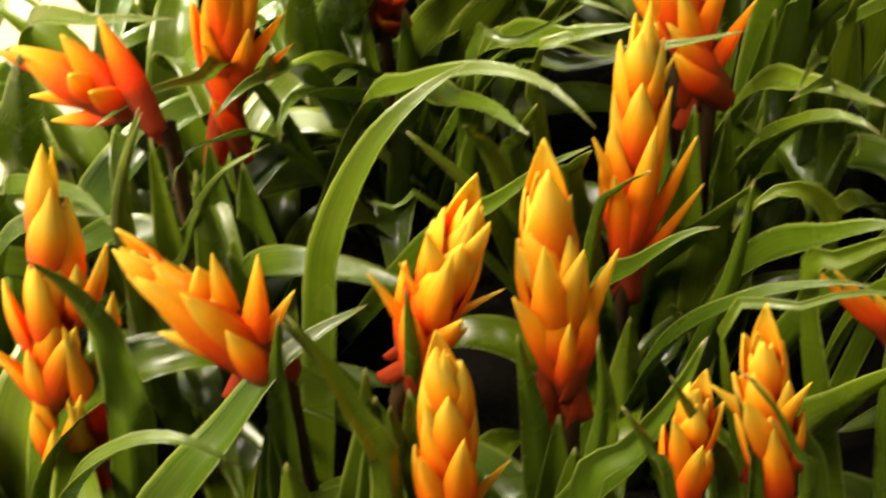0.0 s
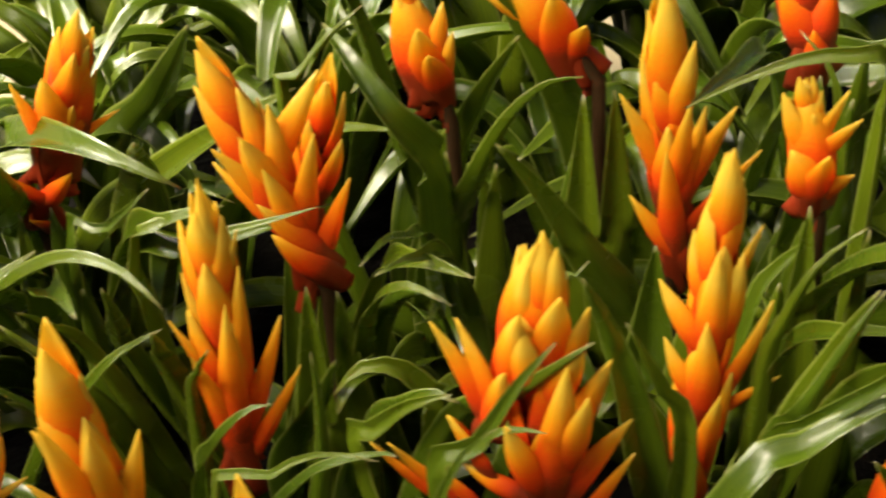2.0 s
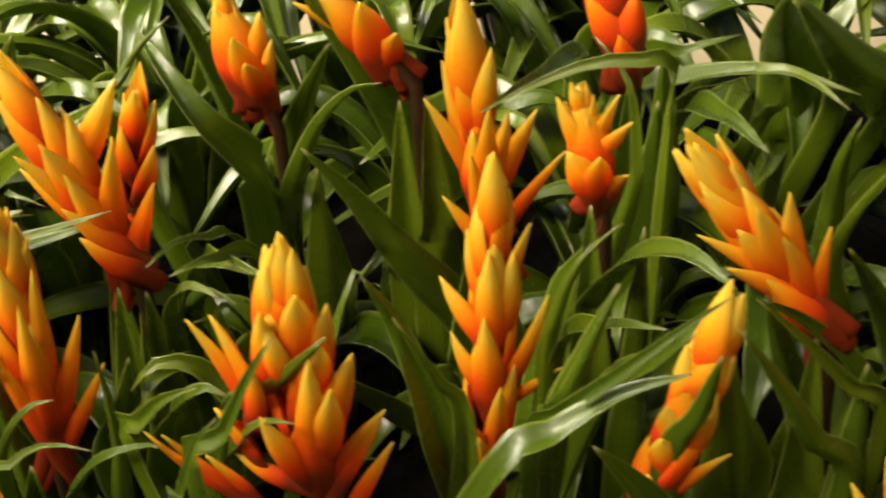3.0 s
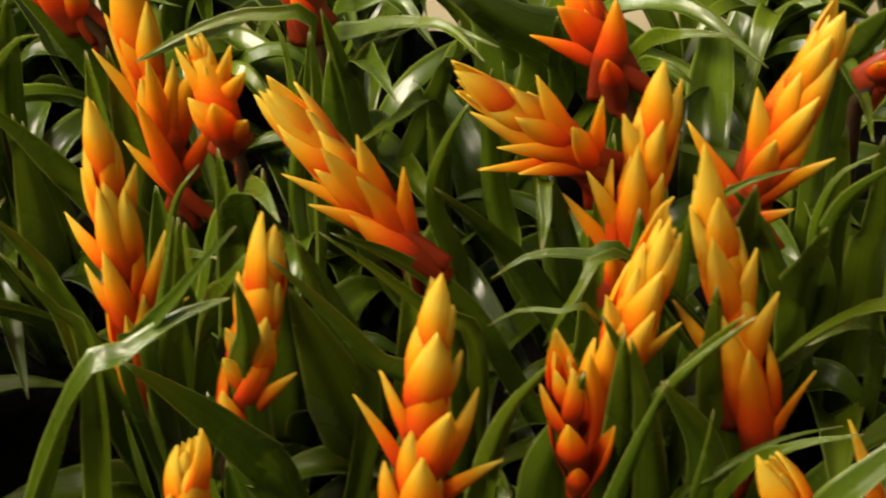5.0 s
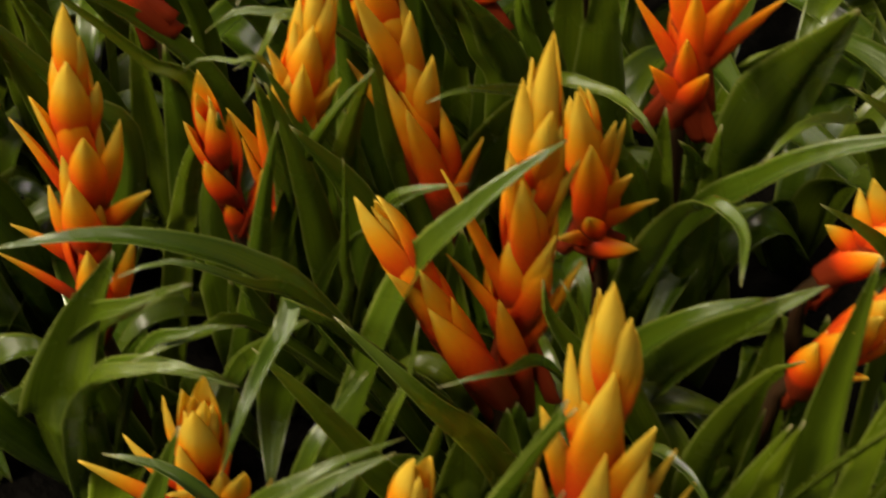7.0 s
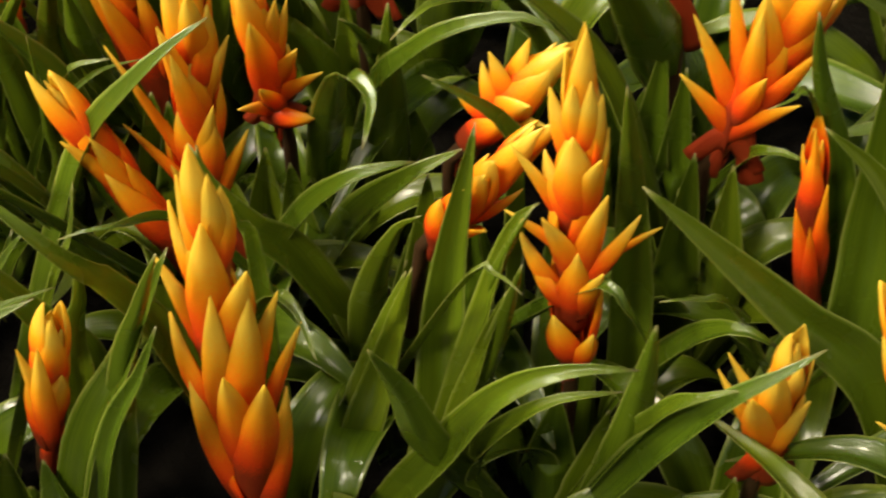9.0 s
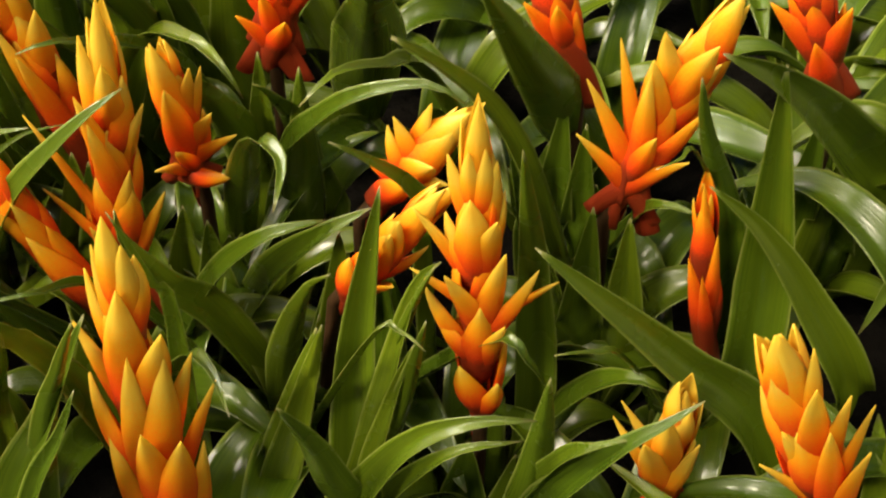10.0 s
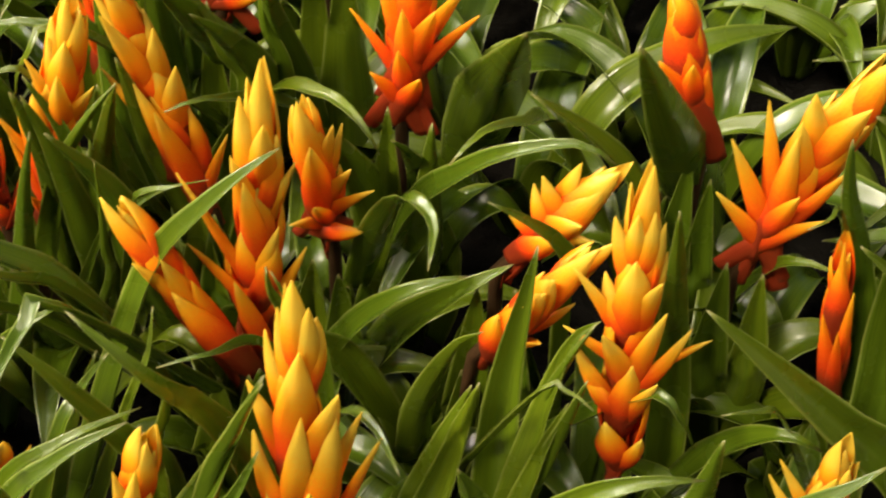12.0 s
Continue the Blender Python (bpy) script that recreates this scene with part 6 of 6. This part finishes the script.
bromeliad((0.956, 0.146), "bromeliad spike lying aslant, yellow over orange-red bracts",
          heads=[((1.032, 0.146, 0.396), (0.987, 0.146, 0.326), dict(bracts=[((1.006, 0.137, 0.358), (1.032, 0.142, 0.400), 0.014), ((0.998, 0.137, 0.351), (1.016, 0.136, 0.386), 0.016), ((0.994, 0.138, 0.338), (1.011, 0.133, 0.380), 0.014), ((0.988, 0.138, 0.329), (1.000, 0.131, 0.370), 0.014), ((1.001, 0.146, 0.330), (1.023, 0.146, 0.353), 0.012), ((0.982, 0.138, 0.319), (0.985, 0.134, 0.353), 0.013), ((0.991, 0.146, 0.309), (1.005, 0.133, 0.345), 0.013)], n=7, spread=0.4, tone=-0.02))],
          blades=[([(0.974, 0.128, 0.145), (0.992, 0.110, 0.222), (1.006, 0.107, 0.298), (1.020, 0.103, 0.355), (1.032, 0.100, 0.391)], 0.011, dict(side=(0.96, -0.14, -0.24))),
                  ([(0.943, 0.123, 0.145), (0.946, 0.097, 0.212), (0.962, 0.093, 0.289), (0.976, 0.090, 0.350)], 0.022, dict(side=(0.98, -0.00, -0.21))),
                  ([(0.925, 0.163, 0.165), (0.882, 0.091, 0.360), (0.866, 0.039, 0.419), (0.844, 0.033, 0.414)], 0.010, dict(side=(0.63, -0.71, -0.31))),
                  ([(0.938, 0.169, 0.165), (0.904, 0.156, 0.270), (0.887, 0.139, 0.313), (0.870, 0.133, 0.352), (0.868, 0.136, 0.371)], 0.023, dict(side=(-0.23, -0.95, -0.20))),
                  ([(0.939, 0.148, 0.165), (0.945, 0.137, 0.260), (0.964, 0.122, 0.337), (0.979, 0.115, 0.361)], 0.019, dict(side=(0.89, 0.40, -0.21))),
                  ([(0.976, 0.097, 0.165), (0.996, 0.083, 0.240), (1.012, 0.102, 0.324), (1.023, 0.107, 0.370), (1.034, 0.103, 0.390)], 0.018, dict(side=(-0.65, 0.75, 0.10))),
                  ([(0.939, 0.129, 0.165), (1.005, 0.070, 0.370), (1.020, 0.061, 0.389), (1.033, 0.051, 0.389)], 0.010, dict(side=(0.52, 0.85, 0.13)))],
          filler=2, seed=38)

bromeliad((0.980, 0.187), "drooping yellow-orange bromeliad spike behind a long leaf",
          heads=[((1.039, 0.190, 0.405), (0.995, 0.190, 0.344), dict(bracts=[((1.014, 0.182, 0.383), (1.040, 0.186, 0.410), 0.017), ((1.006, 0.183, 0.377), (1.006, 0.190, 0.402), 0.013), ((1.011, 0.180, 0.371), (1.034, 0.182, 0.403), 0.017), ((1.003, 0.181, 0.369), (0.997, 0.190, 0.392), 0.009), ((1.011, 0.184, 0.355), (1.029, 0.184, 0.370), 0.016), ((0.999, 0.181, 0.361), (0.986, 0.190, 0.372), 0.009), ((1.009, 0.180, 0.364), (1.024, 0.176, 0.389), 0.017), ((0.997, 0.180, 0.349), (1.013, 0.172, 0.377), 0.015), ((1.005, 0.190, 0.380), (1.025, 0.190, 0.409), 0.012)], n=9, spread=0.7, tone=0.02))],
          blades=[([(1.021, 0.184, 0.165), (1.019, 0.168, 0.340), (1.012, 0.163, 0.377), (0.996, 0.152, 0.403), (0.977, 0.142, 0.423)], 0.016, dict(side=(-0.41, -0.67, -0.62))),
                  ([(0.975, 0.175, 0.165), (1.057, 0.108, 0.330), (1.076, 0.094, 0.336), (1.090, 0.101, 0.300)], 0.012, dict(side=(0.27, 0.96, 0.08)))],
          filler=1, seed=39)

bromeliad((1.114, 0.223), "bromeliad with a long leaning orange spike tipped yellow",
          heads=[((1.165, 0.223, 0.460), (1.121, 0.223, 0.330), dict(bracts=[((1.141, 0.219, 0.407), (1.165, 0.223, 0.460), 0.022), ((1.139, 0.220, 0.390), (1.134, 0.217, 0.449), 0.017), ((1.135, 0.217, 0.391), (1.156, 0.207, 0.452), 0.017), ((1.135, 0.220, 0.339), (1.112, 0.220, 0.437), 0.012), ((1.135, 0.219, 0.332), (1.098, 0.221, 0.412), 0.013), ((1.129, 0.215, 0.359), (1.125, 0.205, 0.425), 0.012), ((1.131, 0.220, 0.375), (1.158, 0.212, 0.431), 0.016), ((1.133, 0.218, 0.325), (1.095, 0.219, 0.377), 0.013), ((1.123, 0.215, 0.346), (1.133, 0.203, 0.390), 0.011), ((1.117, 0.219, 0.330), (1.149, 0.211, 0.372), 0.014), ((1.134, 0.217, 0.373), (1.128, 0.211, 0.435), 0.017)], n=12, spread=0.9, tone=-0.05))],
          blades=[([(1.105, 0.247, 0.165), (1.072, 0.258, 0.280), (1.047, 0.257, 0.343), (1.019, 0.249, 0.381), (0.993, 0.237, 0.409)], 0.023, dict(side=(-0.11, -0.94, -0.33)))],
          filler=4, seed=40)

bromeliad((1.179, 0.197), "slim pinkish red bromeliad spike between upright leaves",
          heads=[((1.159, 0.197, 0.360), (1.176, 0.197, 0.244), dict(bracts=[((1.171, 0.195, 0.286), (1.158, 0.192, 0.368), 0.011), ((1.182, 0.192, 0.223), (1.157, 0.188, 0.315), 0.015), ((1.175, 0.194, 0.244), (1.170, 0.189, 0.333), 0.013), ((1.180, 0.189, 0.224), (1.164, 0.179, 0.317), 0.011)], n=4, spread=0.2, tone=-0.28, fat=0.4))],
          blades=[([(1.194, 0.183, 0.165), (1.202, 0.186, 0.230), (1.201, 0.205, 0.305), (1.190, 0.215, 0.429)], 0.030, dict(side=(-0.99, 0.13, -0.08))),
                  ([(1.245, 0.169, 0.165), (1.253, 0.157, 0.250), (1.217, 0.161, 0.321), (1.185, 0.161, 0.370), (1.156, 0.157, 0.400)], 0.022, dict(side=(-0.70, -0.44, -0.56))),
                  ([(1.192, 0.204, 0.145), (1.193, 0.210, 0.220), (1.179, 0.214, 0.315), (1.157, 0.203, 0.390), (1.148, 0.194, 0.435)], 0.019, dict(side=(0.96, 0.11, 0.26))),
                  ([(1.181, 0.161, 0.165), (1.125, 0.085, 0.350), (1.106, 0.067, 0.379), (1.089, 0.056, 0.388)], 0.009, dict(side=(0.43, -0.87, -0.24)))],
          filler=1, seed=41)

bromeliad((1.226, 0.035), "bromeliad with a plump golden spike above broad leaves",
          heads=[((1.173, 0.035, 0.441), (1.218, 0.035, 0.322), dict(bracts=[((1.195, 0.031, 0.392), (1.173, 0.028, 0.451), 0.014), ((1.197, 0.033, 0.388), (1.189, 0.028, 0.442), 0.011), ((1.204, 0.031, 0.376), (1.173, 0.030, 0.424), 0.012), ((1.204, 0.027, 0.373), (1.186, 0.015, 0.441), 0.012), ((1.209, 0.032, 0.350), (1.204, 0.026, 0.422), 0.012), ((1.217, 0.034, 0.327), (1.214, 0.028, 0.415), 0.010), ((1.214, 0.029, 0.350), (1.185, 0.026, 0.391), 0.013), ((1.224, 0.030, 0.327), (1.183, 0.033, 0.361), 0.011), ((1.218, 0.026, 0.335), (1.198, 0.015, 0.412), 0.012), ((1.224, 0.030, 0.315), (1.214, 0.020, 0.396), 0.014)], n=11, spread=0.8, fat=1.15))],
          blades=[([(1.240, 0.083, 0.165), (1.196, 0.099, 0.290), (1.150, 0.090, 0.348), (1.112, 0.083, 0.393), (1.077, 0.079, 0.431)], 0.026, dict(side=(-0.55, -0.62, -0.56)))],
          filler=1, seed=42)

bromeliad((1.146, 0.065), "small pale golden bromeliad spike crossed by a leaf",
          heads=[((1.150, 0.065, 0.360), (1.147, 0.065, 0.277), dict(bracts=[((1.148, 0.059, 0.321), (1.150, 0.065, 0.360), 0.014), ((1.152, 0.063, 0.297), (1.124, 0.065, 0.353), 0.010), ((1.147, 0.057, 0.303), (1.143, 0.046, 0.374), 0.013), ((1.148, 0.058, 0.281), (1.135, 0.051, 0.348), 0.016), ((1.144, 0.061, 0.275), (1.159, 0.053, 0.336), 0.014), ((1.153, 0.062, 0.286), (1.119, 0.064, 0.337), 0.010)], n=9, spread=1, tone=0.15))],
          filler=4, seed=43)

bromeliad((1.091, 0.300), "slim red-orange bromeliad spike behind arching leaves",
          heads=[((1.065, 0.300, 0.440), (1.086, 0.300, 0.350), dict(bracts=[((1.085, 0.298, 0.326), (1.087, 0.296, 0.390), 0.015), ((1.079, 0.292, 0.365), (1.076, 0.280, 0.409), 0.012), ((1.090, 0.297, 0.339), (1.062, 0.291, 0.406), 0.019), ((1.074, 0.295, 0.389), (1.065, 0.300, 0.440), 0.020)], tone=-0.25, spread=0.6))],
          blades=[([(1.075, 0.290, 0.145), (1.058, 0.280, 0.300), (1.036, 0.270, 0.345), (1.010, 0.260, 0.381), (0.991, 0.250, 0.400)], 0.013, dict(side=(0.62, 0.53, 0.58))),
                  ([(1.060, 0.336, 0.165), (1.008, 0.276, 0.350), (0.989, 0.234, 0.393), (0.969, 0.203, 0.412), (0.954, 0.185, 0.404)], 0.017, dict(side=(0.82, -0.55, -0.19))),
                  ([(1.112, 0.341, 0.145), (1.113, 0.344, 0.220), (1.086, 0.290, 0.320), (1.062, 0.240, 0.405), (1.041, 0.195, 0.480)], 0.036, dict(side=(0.79, 0.41, 0.46))),
                  ([(1.097, 0.279, 0.165), (1.127, 0.225, 0.300), (1.140, 0.203, 0.338), (1.162, 0.195, 0.340)], 0.016, dict(side=(0.33, 0.87, 0.36)))],
          filler=1, seed=44)

bromeliad((1.238, 0.306), "red bromeliad spike over dark green strap leaves",
          heads=[((1.200, 0.306, 0.440), (1.231, 0.306, 0.351), dict(bracts=[((1.230, 0.302, 0.358), (1.192, 0.302, 0.406), 0.017), ((1.224, 0.304, 0.347), (1.229, 0.295, 0.411), 0.017), ((1.238, 0.298, 0.326), (1.214, 0.290, 0.391), 0.015), ((1.215, 0.302, 0.389), (1.200, 0.306, 0.440), 0.020)], tone=-0.3))],
          blades=[([(1.287, 0.318, 0.165), (1.285, 0.298, 0.260), (1.233, 0.248, 0.359), (1.191, 0.215, 0.419), (1.156, 0.194, 0.450)], 0.036, dict(side=(-0.49, -0.50, -0.71))),
                  ([(1.217, 0.297, 0.165), (1.155, 0.195, 0.380), (1.141, 0.169, 0.403), (1.130, 0.160, 0.405)], 0.008, dict(side=(0.68, -0.69, -0.27)))],
          filler=1, seed=45)


# ---- plants further back and along the sides of the bed ----
def back_plant(x, y, seed, rise=0.24, filler=9):
    bromeliad((x, y), "bromeliad without flower, arching green strap leaves", filler=filler, reach=0.20, rise=rise, seed=seed)


rnd = random.Random(11)
k = 200
for y, x0, x1, step, rise, leaves in ((0.55, 0.0, 0.16, 0.13, 0.17, 7), (0.57, 0.28, 0.62, 0.22, 0.12, 5), (0.66, 0.05, 0.56, 0.16, 0.17, 7), (0.77, 0.02, 0.50, 0.15, 0.20, 8), (0.88, -0.08, 0.62, 0.14, 0.20, 9), (0.93, -0.06, 0.42, 0.12, 0.24, 9), (0.60, 0.66, 0.80, 0.14, 0.12, 5),
                                      (0.54, 0.74, 1.5, 0.17, 0.09, 6), (0.44, 0.98, 1.5, 0.15, 0.10, 6), (0.65, 0.84, 1.5, 0.17, 0.10, 6), (0.75, 0.66, 1.6, 0.16, 0.14, 7), (0.85, 0.86, 1.6, 0.15, 0.17, 8), (0.94, 0.50, 1.6, 0.17, 0.20, 8)):
    for i in range(int((x1 - x0) / step) + 1):
        k += 1
        back_plant(x0 + i * step + rnd.uniform(-0.03, 0.03), y + rnd.uniform(-0.03, 0.03), k, rise * rnd.uniform(0.85, 1.15), leaves)
for x, y in ((-0.07, 0.42), (-0.11, 0.52), (-0.10, 0.62), (-0.03, 0.76), (-0.12, 0.27), (-0.04, 0.31), (-0.09, 0.14), (0.02, 0.04), (1.34, 0.14), (1.30, 0.02), (1.36, 0.30), (1.24, -0.06)):
    k += 1
    back_plant(x, y, k, rise=0.17)
